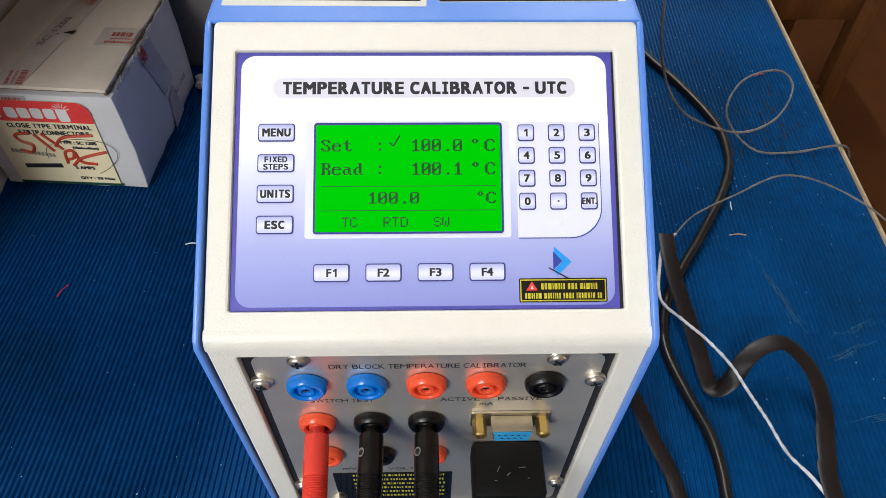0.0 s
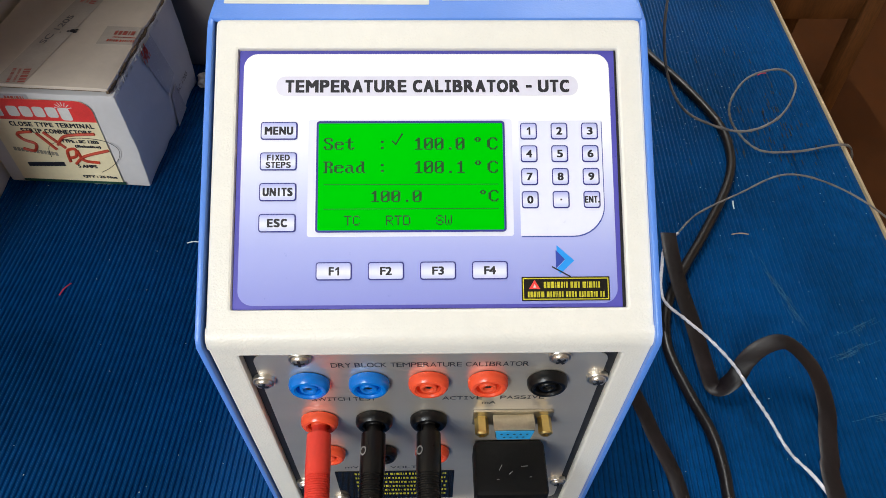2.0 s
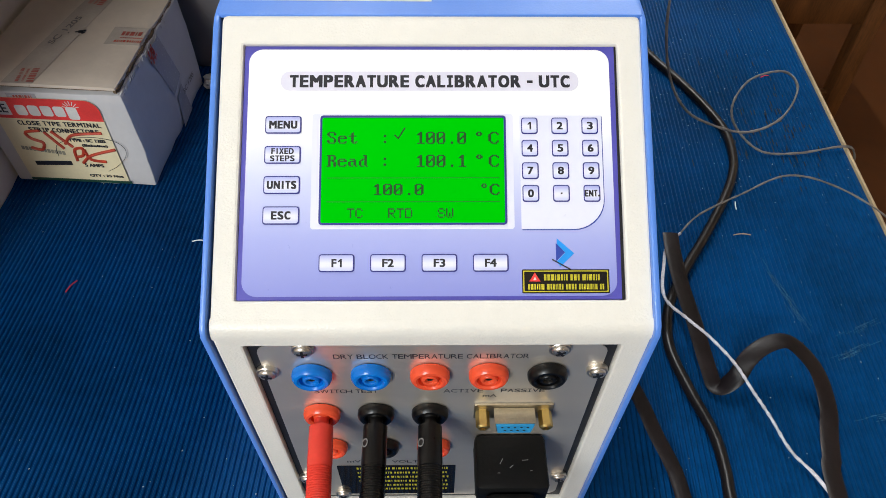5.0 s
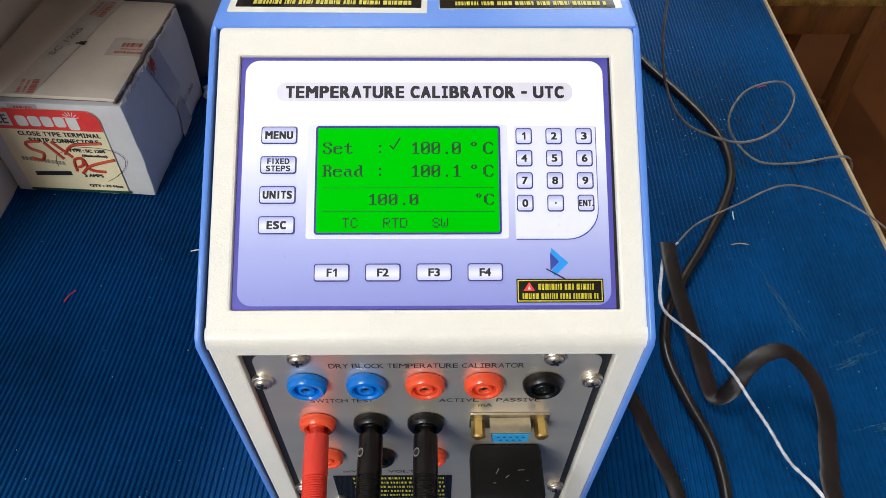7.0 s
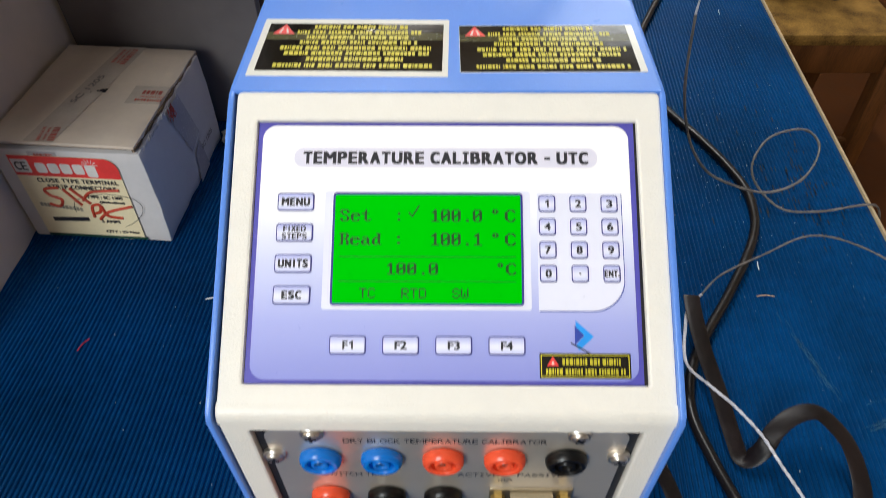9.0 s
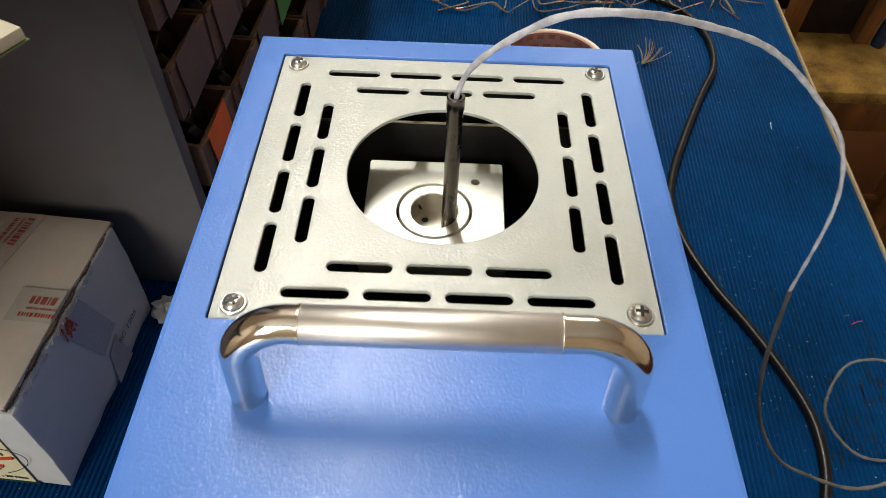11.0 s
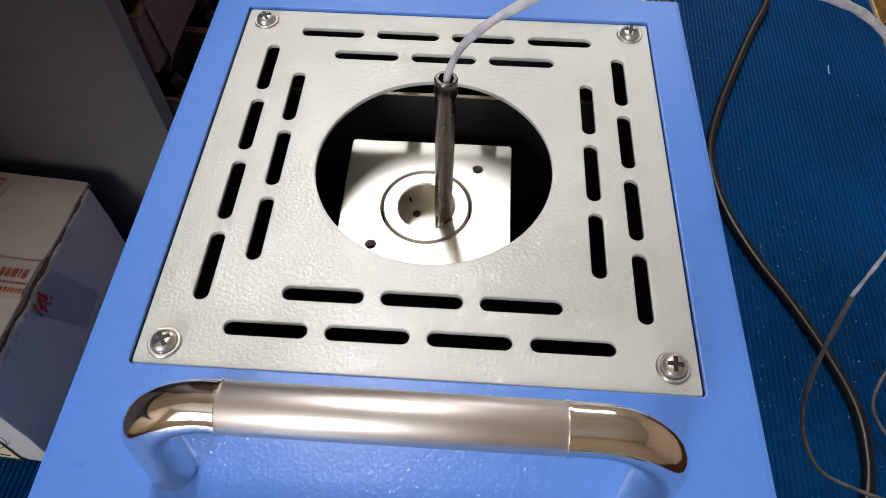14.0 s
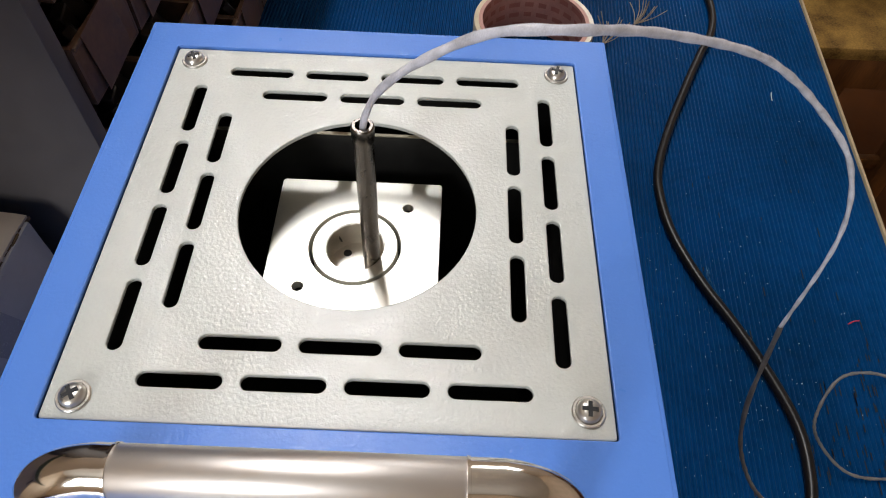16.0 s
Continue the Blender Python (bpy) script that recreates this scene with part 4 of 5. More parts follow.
def hood():
    h = thing("connector_hood", (0.0365, 0, 0.1), "black moulded connector hood with its cable", "plug")
    part("hood_body", slab(0.0195, 0.0530, -0.0165, FACE_Y - 0.0002, 0.092, 0.1085, 0.0026), HOOD_BLACK, h)
    part("boot", slab(0.0230, 0.0475, -0.0380, -0.0166, 0.0940, 0.1070, 0.004), HOOD_BLACK, h)
    part("cable", tube([(0.0355, -0.037, 0.1005), (0.0362, -0.055, 0.098), (0.038, -0.075, 0.07), (0.05, -0.09, 0.02), (0.09, -0.12, 0.004), (0.15, -0.3, 0.004)], 0.004), RUBBER, h)
    bm = bmesh.new()
    for x, y, a, l in ((0.0315, -0.0035, 60, 0.003), (0.0425, -0.0030, 5, 0.003), (0.036, -0.006, 40, 0.0022), (0.030, -0.009, 0, 0.0012), (0.045, -0.008, 0, 0.001)):
        box(bm, -l / 2, l / 2, -0.00018, 0.00018, 0, 0.00008, m=Matrix.Translation((x, y, 0.1085)) @ pose(0, 0, 0, 0, 0, a))
    part("scuff", bm, SCUFF_GREY, h)


hood()


def probe():
    p = thing("temperature_probe", (0.0025, 0.3128, 0.2285), "stainless probe standing in the block, white sleeved lead", "probe")
    tilt = Matrix.Translation((0.0025, 0.3122, 0.2285)) @ pose(0, 0, 0, -0.6, 0.6, 0)
    r = 0.0029
    part("tube", lathe([(0, 0), (r, 0), (r, 0.066), (r * 1.1, 0.0664), (r * 1.1, 0.0712), (r * 0.98, 0.0716), (r * 0.72, 0.0716), (r * 0.7, 0.064), (0, 0.064)], tilt, 28), PROBE, p)
    return p


PROBE_THING = probe()
# probe lead, in a high arc down to the mat and on into a loose loop
part("lead", tube([(0.0028, 0.3126, 0.293), (0.0041, 0.313, 0.303), (0.0085, 0.313, 0.3125), (0.018, 0.3125, 0.3220), (0.0335, 0.310, 0.3330), (0.0518, 0.3089, 0.3359), (0.0803, 0.3259, 0.3232), (0.1161, 0.3416, 0.3045),
                   (0.1454, 0.3478, 0.2803), (0.163, 0.3414, 0.2609), (0.1707, 0.3332, 0.2321), (0.1676, 0.3226, 0.1854)], 0.00076, seg=12, steps=14, twist=240, lobes=0.16, swell=lambda f: 1.0 + 0.70 * math.sin(math.pi * min(1, f * 1.05))), WHITE_WIRE, PROBE_THING, "white twisted glass-fibre lead")
part("lead_tail", tube([(0.1676, 0.3226, 0.1854), (0.1688, 0.3078, 0.1392), (0.178, 0.2985, 0.1032), (0.1899, 0.2848, 0.0842), (0.2085, 0.2795, 0.0727), (0.2409, 0.274, 0.0666), (0.2704, 0.2842, 0.0719), (0.2948, 0.3196, 0.0739), (0.3011, 0.3598, 0.0607),
                        (0.2814, 0.3696, 0.0444), (0.2636, 0.3482, 0.0326), (0.2707, 0.3361, 0.0157), (0.2922, 0.3216, 0.0033), (0.3257, 0.3208, 0.0019), (0.374, 0.3284, 0.0025), (0.3892, 0.3277, -0.022)], 0.0010, seg=8, steps=10, twist=700, lobes=0.2), GREY_WIRE, PROBE_THING, "thin grey braided lead")


# ---- cables on the mat ----
def cable(name, label, pts, mat, r, ry=None, **kw):
    ob = part(name, tube(pts, r, ry, **kw), mat)
    return tagged(ob, label, "cable", "cables on the bench")


cable("power_cable", "thick round black power cable lying on the mat", [(x, y, 0.004) for x, y in (
    (0.150, 0.93), (0.225, 0.915), (0.272, 0.886), (0.293, 0.844), (0.297, 0.800), (0.289, 0.760), (0.270, 0.722), (0.248, 0.675), (0.222, 0.615), (0.207, 0.570),
    (0.205, 0.535), (0.210, 0.500), (0.224, 0.460), (0.241, 0.425), (0.257, 0.385), (0.266, 0.352), (0.266, 0.325), (0.260, 0.298), (0.245, 0.267), (0.216, 0.222),
    (0.192, 0.188), (0.172, 0.154), (0.165, 0.121), (0.171, 0.087), (0.179, 0.057), (0.180, 0.032), (0.178, 0.0), (0.180, -0.12), (0.182, -0.3))], RUBBER, 0.0038, seg=14)
cable("flat_cable", "flat black ribbon cable folded back on itself", [(0.177, 0.203, 0.030), (0.176, 0.185, 0.028), (0.178, 0.160, 0.022), (0.183, 0.132, 0.014), (0.187, 0.103, 0.006), (0.190, 0.089, 0.0035), (0.199, 0.090, 0.014), (0.207, 0.099, 0.024), (0.219, 0.106, 0.030), (0.233, 0.107, 0.032),
      (0.246, 0.096, 0.026), (0.253, 0.085, 0.018), (0.256, 0.070, 0.009), (0.253, 0.056, 0.005), (0.249, 0.040, 0.004), (0.244, 0.016, 0.004), (0.235, -0.12, 0.004), (0.24, -0.3, 0.004)], FLAT_SHEATH, 0.0058, 0.0009, seg=12)
cable("flat_cable", "flat black ribbon cable beside the instrument", [(0.115, 0.16, 0.004), (0.122, 0.115, 0.012), (0.134, 0.074, 0.013), (0.140, 0.055, 0.009), (0.147, 0.037, 0.005), (0.150, 0.019, 0.004), (0.154, -0.05, 0.004), (0.16, -0.3, 0.004)], FLAT_SHEATH, 0.0050, 0.0011, seg=12)
cable("thin_wire", "thin grey braided wire arching over the mat", [(0.194, 0.220, 0.010), (0.213, 0.238, 0.012), (0.247, 0.252, 0.020), (0.288, 0.266, 0.028), (0.333, 0.261, 0.018), (0.372, 0.238, 0.004), (0.392, 0.225, -0.02)], GREY_WIRE, 0.0008, seg=8, twist=900, lobes=0.2)
cable("white_wire", "thin white twisted wire lying across the cables", [(0.194, 0.220, 0.010), (0.180, 0.205, 0.014), (0.168, 0.178, 0.026), (0.160, 0.145, 0.030), (0.174, 0.130, 0.025), (0.187, 0.117, 0.022), (0.198, 0.097, 0.022), (0.206, 0.079, 0.018), (0.215, 0.063, 0.012), (0.224, 0.043, 0.006),
      (0.240, 0.018, 0.003), (0.262, -0.06, 0.003), (0.28, -0.3, 0.003)], WHITE_WIRE, 0.00105, seg=8, twist=700, lobes=0.2)


# ---- cardboard box ----
def carton():
    base = (-0.2875, 0.3565, 0)
    t = thing("cardboard_box", base, "worn white cardboard box with red and yellow label", "box")
    # the tired box leans back and a little to one side
    lean = Matrix(((1, 0, -0.03, 0), (0, 1, 0.07, 0), (0, 0, 1, 0), (0, 0, 0, 1)))
    m = Matrix.Translation(base) @ pose(0, 0, 0, 0, 0, -3.8) @ lean
    w, d, h = 0.0592, 0.0705, 0.0895
    body = bmesh.new()
    box(body, -w, w, -d, d, 0.0004, h, 0.0016)
    bmesh.ops.subdivide_edges(body, edges=[e for e in body.edges if e.calc_length() > 0.05], cuts=9, use_grid_fill=True)
    for v in body.verts:
        k = noise.noise(v.co * 38) * 0.0010 + noise.noise(v.co * 110) * 0.0005
        low = max(0.0, 1 - v.co.z / 0.02)
        if v.co.x > w - 0.003:
            v.co.x += k + 0.0016 * math.sin(math.pi * v.co.z / h) - 0.0016 * low * abs(math.sin(v.co.y * 95))
        elif v.co.y < -d + 0.003:
            v.co.y += k * 0.6
        if v.co.z < 0.003:
            v.co.z += 0.0022 * max(0.0, noise.noise(Vector((v.co.x * 60, v.co.y * 60, 0.3))))
    bmesh.ops.transform(body, matrix=m, verts=body.verts)
    part("body", body, BOARD, t)
    # two lid flaps meet along the middle, their front edge a little open
    tilt = m @ Matrix.Translation((0, 0, 0.0012)) @ pose(0, 0, 0, -1.4, 0.4, 0)
    for a, b in ((-w - 0.0008, -0.00845), (-0.0084, w - 0.0030)):
        lid = bmesh.new()
        box(lid, a, b, -d - 0.0010, d + 0.0004, h + 0.0008, h + 0.0034, 0.0003)
        bmesh.ops.subdivide_edges(lid, edges=[e for e in lid.edges if e.calc_length() > 0.04], cuts=8, use_grid_fill=True)
        for v in lid.verts:
            v.co.z += noise.noise(v.co * 30) * 0.0002
            if v.co.x > w - 0.006:
                v.co.x += noise.noise(v.co * 120) * 0.0016
                v.co.z -= 0.0006
        bmesh.ops.transform(lid, matrix=tilt, verts=lid.verts)
        # lid colour carries the warm top light
        part("lid_flap", lid, BOARD_TOP, t)
    edge, rnd = bmesh.new(), random.Random(3)
    for i in range(70):
        y = -d + 2 * d * i / 69
        out = 0.0010 * math.sin(i * 0.55) + rnd.uniform(-0.0005, 0.0005)
        box(edge, w - 0.0046, w - 0.0022 + out * 0.6, y - 0.0013, y + 0.0013, h - 0.0012, h + 0.0012 + rnd.uniform(-0.0006, 0.0003), 0, tilt)
    for i in range(60):
        x = -w + (2 * w - 0.005) * i / 59
        box(edge, x - 0.0012, x + 0.0012, -d - 0.0003, -d + 0.002, h - 0.0002, h + 0.0012 + rnd.uniform(-0.0005, 0.0003), 0, tilt)
    part("torn_edge", edge, KRAFT, t, "torn brown corrugated edge")
    # ragged white liner paper torn up along the long edge
    shreds = bmesh.new()
    for i in range(34):
        y = rnd.choice((rnd.uniform(-d, -0.010), rnd.uniform(-0.055, -0.018), rnd.uniform(-d, d)))
        s, up = rnd.uniform(0.0008, 0.0028), rnd.uniform(0.001, 0.005)
        q = [(w + 0.0004, y - s, h - 0.004), (w + 0.0004, y + s, h - 0.0035), (w - rnd.uniform(-0.0012, 0.002), y + rnd.uniform(-s, s), h - 0.002 + up), (w + 0.0012, y - s * 0.7, h - 0.002)]
        shreds.faces.new([shreds.verts.new(m @ Vector(v)) for v in q])
    tagged(part("torn_liner", shreds, BOARD, t, "ragged shreds of white liner paper"), kind="stuff")
    # packing tape over the seam and round the long edge
    top = h + 0.0038
    strip = plate([[(-0.0295, -d - 0.0008), (-0.0060, -d - 0.0008), (0.0120, d), (-0.0110, d)]], top, top + 0.0001, tilt)
    part("packing_tape", strip, TAPE_CLEAR, t)
    part("packing_tape", plate([rounded(0.0270, w - 0.0035, -0.0160, 0.0095, 0.0003, 1)], top + 0.0001, top + 0.0002, tilt), TAPE_CLEAR, t)
    part("packing_tape", plate([[(-0.0290, h - 0.014), (-0.0060, h - 0.0125), (-0.0060, h - 0.001), (-0.0290, h - 0.001)]], 0.0003, 0.0004, m @ Matrix.Translation((0, -d, 0)) @ pose(0, 0, 0, 90)), TAPE_SIDE, t)
    side = m @ Matrix.Translation((w + 0.0022, 0, 0)) @ pose(0, 0, 0, 90, 0, 90)
    for o in ([(-0.0165, h - 0.001), (0.0105, h - 0.001), (0.0270, 0.041), (0.0050, 0.035)], [(0.0040, 0.002), (0.0280, 0.004), (0.0230, 0.034), (0.0090, 0.030)]):
        part("packing_tape", plate([o], 0.0, 0.0001, side), TAPE_SIDE, t)
    above = top + 0.0005
    part("red_print", bars([(0.0365, 0.0555, 0.0000, 0.0058)], above, tilt, 0.2), FADED_RED, t)
    part("red_print", bars([(0.0370, 0.0560, -0.0062, 0.0016), (0.0340, 0.0560, -0.0110, 0.0030)], above, tilt, 0.3), SCRIBBLE, t)
    turned = tilt @ Matrix.Translation((-0.0130, -d + 0.006, 0)) @ pose(0, 0, 0, 0, 0, 97)
    part("red_print", bars([(-0.006, 0.013, -0.0040, 0.0052), (-0.005, 0.012, 0.0015, 0.0018), (-0.005, 0.012, 0.0058, 0.0026)], above, turned, 0.2), FADED_RED, t)
    part("red_print", bars([(-0.024, -0.008, h - 0.0045, 0.0040), (-0.022, -0.010, h - 0.0095, 0.0024)], 0.0006, m @ Matrix.Translation((0, -d, 0)) @ pose(0, 0, 0, 90), 0.2), FADED_RED, t)
    turned = tilt @ Matrix.Translation((-0.0010, d - 0.021, 0)) @ pose(0, 0, 0, 0, 0, 83)
    part("red_print", bars([(-0.008, 0.018, -0.0035, 0.0050), (-0.007, 0.017, 0.0015, 0.0018), (-0.007, 0.015, 0.0060, 0.0030)], above, turned, 0.2), FADED_RED, t)
    # red smear where the printed tape folds over the edge
    bm = bmesh.new()
    for k in range(26):
        y, z, r = rnd.gauss(-0.008, 0.0036), h - abs(rnd.gauss(0.0, 0.0062)), rnd.uniform(0.0007, 0.0020)
        bmesh.ops.create_circle(bm, cap_ends=True, segments=7, radius=r, matrix=side @ Matrix.Translation((y, z, 0.0003 + 0.00002 * k)) @ Matrix.Diagonal((0.6, 1.5, 1, 1)))
    part("red_smear", bm, SCRIBBLE, t, "smeared red print")
    part("stamp", words("SC 1205", -0.021, 0.021, 0, 0.0052, above, tilt @ Matrix.Translation((-0.0110, 0.0015, 0)) @ pose(0, 0, 0, 0, 0, 79), 0.00015), INK_FADED, t)
    part("stamp", words("SC 1205", -0.014, 0.014, 0, 0.0045, 0.0002, side @ Matrix.Translation((0.036, 0.026, 0.0002)), 0.00015), INK_FADED, t)
    bm = bmesh.new()
    for k, (x, y, r) in enumerate(((0.0, 0.0, 0.0023), (0.0027, -0.0017, 0.0017), (0.0031, 0.0014, 0.0014), (-0.0030, -0.0010, 0.0012), (-0.0085, -0.0030, 0.0007))):
        bmesh.ops.create_circle(bm, cap_ends=True, segments=9, radius=r, matrix=tilt @ Matrix.Translation((0.0020 + x, y, above + 0.00004 * k)))
    part("hole", bm, BLACK_EDGE, t, "dark torn spot")
    # front label
    f = m @ Matrix.Translation((0, -d - 0.0010, 0)) @ pose(0, 0, 0, 90)
    x0, x1, y0, y1, yb = -0.0460, 0.0395, 0.0040, 0.0850, 0.0660
    rim = [(x0, y0), (x1 - 0.002, y0), (x1, y1 - 0.010)] + [(x1 - 0.010 * (1 - math.cos(radians(a))), y1 - 0.010 + 0.010 * math.sin(radians(a))) for a in range(15, 91, 15)] + [(x0, y1)]
    lab = part("box_label", plate([rim], 0, 0.0003, f), CREAM_LABEL, t, "cream label with a red head band")
    part("head_band", plate([[(x1 - 0.0004, yb)] + rim[2:] + [(x0, yb)]], 0.0003, 0.0004, f), LOGO_RED, lab)
    for k in range(5):
        a = x0 + 0.0190 + 0.0100 * k
        part("maker_mark", plate([rounded(a, a + 0.0086, 0.0692 - 0.0022 * (k == 4), 0.0786, 0.002, 3)], 0.0004, 0.0005, f), WHITE_TAG, lab)
    bm = bmesh.new()
    for k in range(7):
        box(bm, 0.0030, 0.0068, -0.0003, 0.0003, 0.0004, 0.0005, m=f @ Matrix.Translation((x0 + 0.0640, 0.0772, 0)) @ pose(0, 0, 0, 0, 0, 15 + 25 * k))
    part("sun_rays", bm, WHITE_TAG, lab)
    part("mark_field", plate([rounded(x0 + 0.001, x0 + 0.0145, 0.0690, 0.0815, 0.0004, 1)], 0.0004, 0.0005, f), WHITE_TAG, lab)
    part("mark", words("CE", x0 + 0.0028, x0 + 0.0125, 0.0752, 0.0080, 0.00056, f, 0.0002), INK, lab)
    for tx, a, b, y, hh in (("CLOSE TYPE TERMINAL", -0.0310, 0.0350, 0.0622, 0.0042), ("STRIP CONNECTORS", -0.0250, 0.0315, 0.0560, 0.0042), ("TYPE : SC 1205", 0.0030, 0.0330, 0.0470, 0.0032), ("(Bakelite)", 0.0120, 0.0330, 0.0418, 0.0032), ("5 AMPS", 0.0060, 0.0220, 0.0215, 0.0034), ("QTY : 25 Nos", 0.0060, 0.0345, 0.0105, 0.0032)):
        part("lettering", words(tx, a, b, y, hh, 0.0006, f, 0.00026), INK, lab)
    part("dark_bar", plate([[(-0.0350, 0.0192), (-0.0040, 0.0208), (-0.0040, 0.0250), (-0.0350, 0.0234)]], 0.0003, 0.0005, f), INK, lab)
    bm = bmesh.new()
    for k in range(12):
        box(bm, -0.0012, 0.0011, -0.0018, 0.0018, 0.0003, 0.0005, m=f @ Matrix.Translation((-0.0385 + 0.0029 * k, 0.0370 - 0.00035 * k, 0)))
    part("terminal_drawing", bm, GREY_PRINT, lab, "grey printed drawing of a terminal strip")
    part("foot_band", plate([[(x0, y0 - 0.001), (x1, y0 - 0.001), (x1, y0 + 0.0016), (x0, y0 + 0.0016)]], 0.0003, 0.0005, f), GREEN_DARK, lab)
    bm = bmesh.new()
    for ox, strokes in ((-0.0450, ([(0.028, 0.055), (0.016, 0.053), (0.018, 0.047), (0.026, 0.043), (0.022, 0.036), (0.014, 0.038)], [(0.031, 0.054), (0.041, 0.038)], [(0.037, 0.055), (0.049, 0.040)], [(0.044, 0.043), (0.050, 0.050), (0.058, 0.053), (0.078, 0.055)])),
                        (-0.0540, ([(0.056, 0.026), (0.058, 0.037), (0.065, 0.039), (0.063, 0.032), (0.058, 0.030)], [(0.066, 0.038), (0.068, 0.028), (0.080, 0.026)], [(0.060, 0.024), (0.070, 0.032), (0.092, 0.039)]))):
        for pts in strokes:
            tube([f @ Vector((ox + x, y, 0.0006)) for x, y in pts], 0.0013, seg=6, steps=5, bm=bm)
    part("handwriting", bm, SCRIBBLE, lab, "red marker scribble")
    part("pen_loop", tube([f @ Vector((x, y, 0.0007)) for x, y in ((-0.012, 0.030), (-0.008, 0.042), (0.014, 0.050), (0.036, 0.049), (0.046, 0.042), (0.044, 0.032), (0.034, 0.022), (0.024, 0.016))], 0.00022, seg=5), INK, lab)


FADED_RED = material("faded_red_print", (0.42, 0.085, 0.060), 0.5, vary=0.25, scale=120)
GREY_PRINT = material("grey_print", (0.30, 0.27, 0.20), 0.5, vary=0.2, scale=90)
INK_FADED = material("faded_grey_stamp_ink", (0.16, 0.14, 0.13), 0.6, vary=0.2, scale=60)
GREEN_DARK = material("dark_green_print", (0.01, 0.05, 0.03), 0.4, vary=0.1, scale=60)
TAPE_SIDE = material("clear_tape_on_cardboard", (0.43, 0.41, 0.42), 0.25, vary=0.05, scale=40, coat=0.4)
carton()


# ---- component rack ----
def rack():
    corner = Vector((-0.1690, 0.446, 0))
    turn = Matrix.Translation(corner) @ pose(0, 0, 0, 0, 0, -4.0) @ Matrix.Translation(-corner)
    t = thing("storage_rack", (-0.27, 0.7, 0), "dark grey metal rack end panel standing on the bench", "rack")
    part("end_panel", slab(-0.350, -0.1690, 0.446, 0.458, 0.0005, 0.62, 0.0015), GREY_BOARD, t)
    part("end_panel", slab(-0.350, -0.1690, 1.00, 1.012, 0.0005, 0.62, 0.0015), GREY_BOARD, t)
    part("back_panel", slab(-0.352, -0.346, 0.4585, 0.9995, 0.0005, 0.62), DARK_BIN, t)
    first, pitch, rise = 0.0360, 0.0655, 0.0620
    for r in range(9):
        part("shelf", slab(-0.3455, -0.1760, 0.4585, 0.9995, first + rise * r - 0.003, first + rise * r), DARK_BIN, t)
    t.matrix_basis = turn @ Matrix.Translation((-0.27, 0.7, 0))
    x0, y0, z0 = -0.1650, 0.4930, first + 0.0004
    bw, hh = 0.0305, 0.050
    proto = thing("storage_bin", (x0, y0, z0), "dark brown open storage bin with a paper tag", "bin", "bins in the rack")
    bm = bmesh.new()
    box(bm, x0 - 0.15, x0, y0 - bw, y0 + bw, z0, z0 + 0.002)
    box(bm, x0 - 0.15, x0 - 0.148, y0 - bw, y0 + bw, z0, z0 + hh)
    for s in (-1, 1):
        box(bm, x0 - 0.15, x0 - 0.035, y0 + s * bw - 0.0012, y0 + s * bw + 0.0012, z0, z0 + hh)
        box(bm, x0 - 0.036, x0, y0 + s * bw - 0.0012, y0 + s * bw + 0.0012, z0, z0 + 0.037)
    box(bm, x0 - 0.003, x0, y0 - bw, y0 + bw, z0, z0 + 0.035, 0.0008)
    box(bm, x0 - 0.003, x0 + 0.0012, y0 - bw, y0 + bw, z0 + 0.034, z0 + 0.0375, 0.001)
    part("tray", bm, DARK_BIN, proto)
    bm, rnd = bmesh.new(), random.Random(8)
    for i in range(26):
        box(bm, -0.008, 0.008, -0.006, 0.006, -0.004, 0.004, 0.001, Matrix.Translation((x0 - rnd.uniform(0.015, 0.13), y0 + rnd.uniform(-0.020, 0.020), z0 + rnd.uniform(0.008, 0.03))) @ pose(0, 0, 0, rnd.uniform(0, 90), rnd.uniform(0, 90), rnd.uniform(0, 180)), seg=1)
    tagged(part("filling", bm, DARK_PARTS, proto, "dark loose components"), kind="stuff")
    part("tag", slab(x0 + 0.0014, x0 + 0.0020, y0 - 0.018, y0 + 0.018, z0 + 0.001, z0 + 0.041, 0, Matrix.Translation((x0, y0, z0)) @ pose(0, 0, 0, 6, 0, 0) @ Matrix.Translation((-x0, -y0, -z0))), TAN_TAG, proto)
    rnd = random.Random(2)
    plain = ((0, 0), (0, 3), (2, 0), (2, 3), (3, 1), (4, 0), (4, 3), (1, 1), (5, 1), (5, 3), (3, 5), (2, 6))
    for r in range(7):
        for c in range(7):
            at = turn @ Matrix.Translation((x0 + rnd.uniform(-0.004, 0.004), y0 + pitch * c + rnd.uniform(-0.002, 0.002), z0 + rise * r))
            b = copy_thing(proto, at) if r or c else proto
            if b is proto:
                b.matrix_basis = at
            for k in b.children:
                if k.name.startswith("tag") and ((r, c) in plain or (r, c) in ((1, 0), (1, 3))):
                    k.data = k.data.copy()
                    k.data.materials[0] = ORANGE_TAG if (r, c) == (1, 0) else GREEN_TAG if (r, c) == (1, 3) else DARK_BIN


TAN_TAG = material("tan_paper_tag", (0.86, 0.70, 0.45), 0.7, vary=0.12, scale=60)
DARK_PARTS = material("dark_loose_parts", (0.05, 0.035, 0.028), 0.4, vary=0.4, scale=60)
rack()


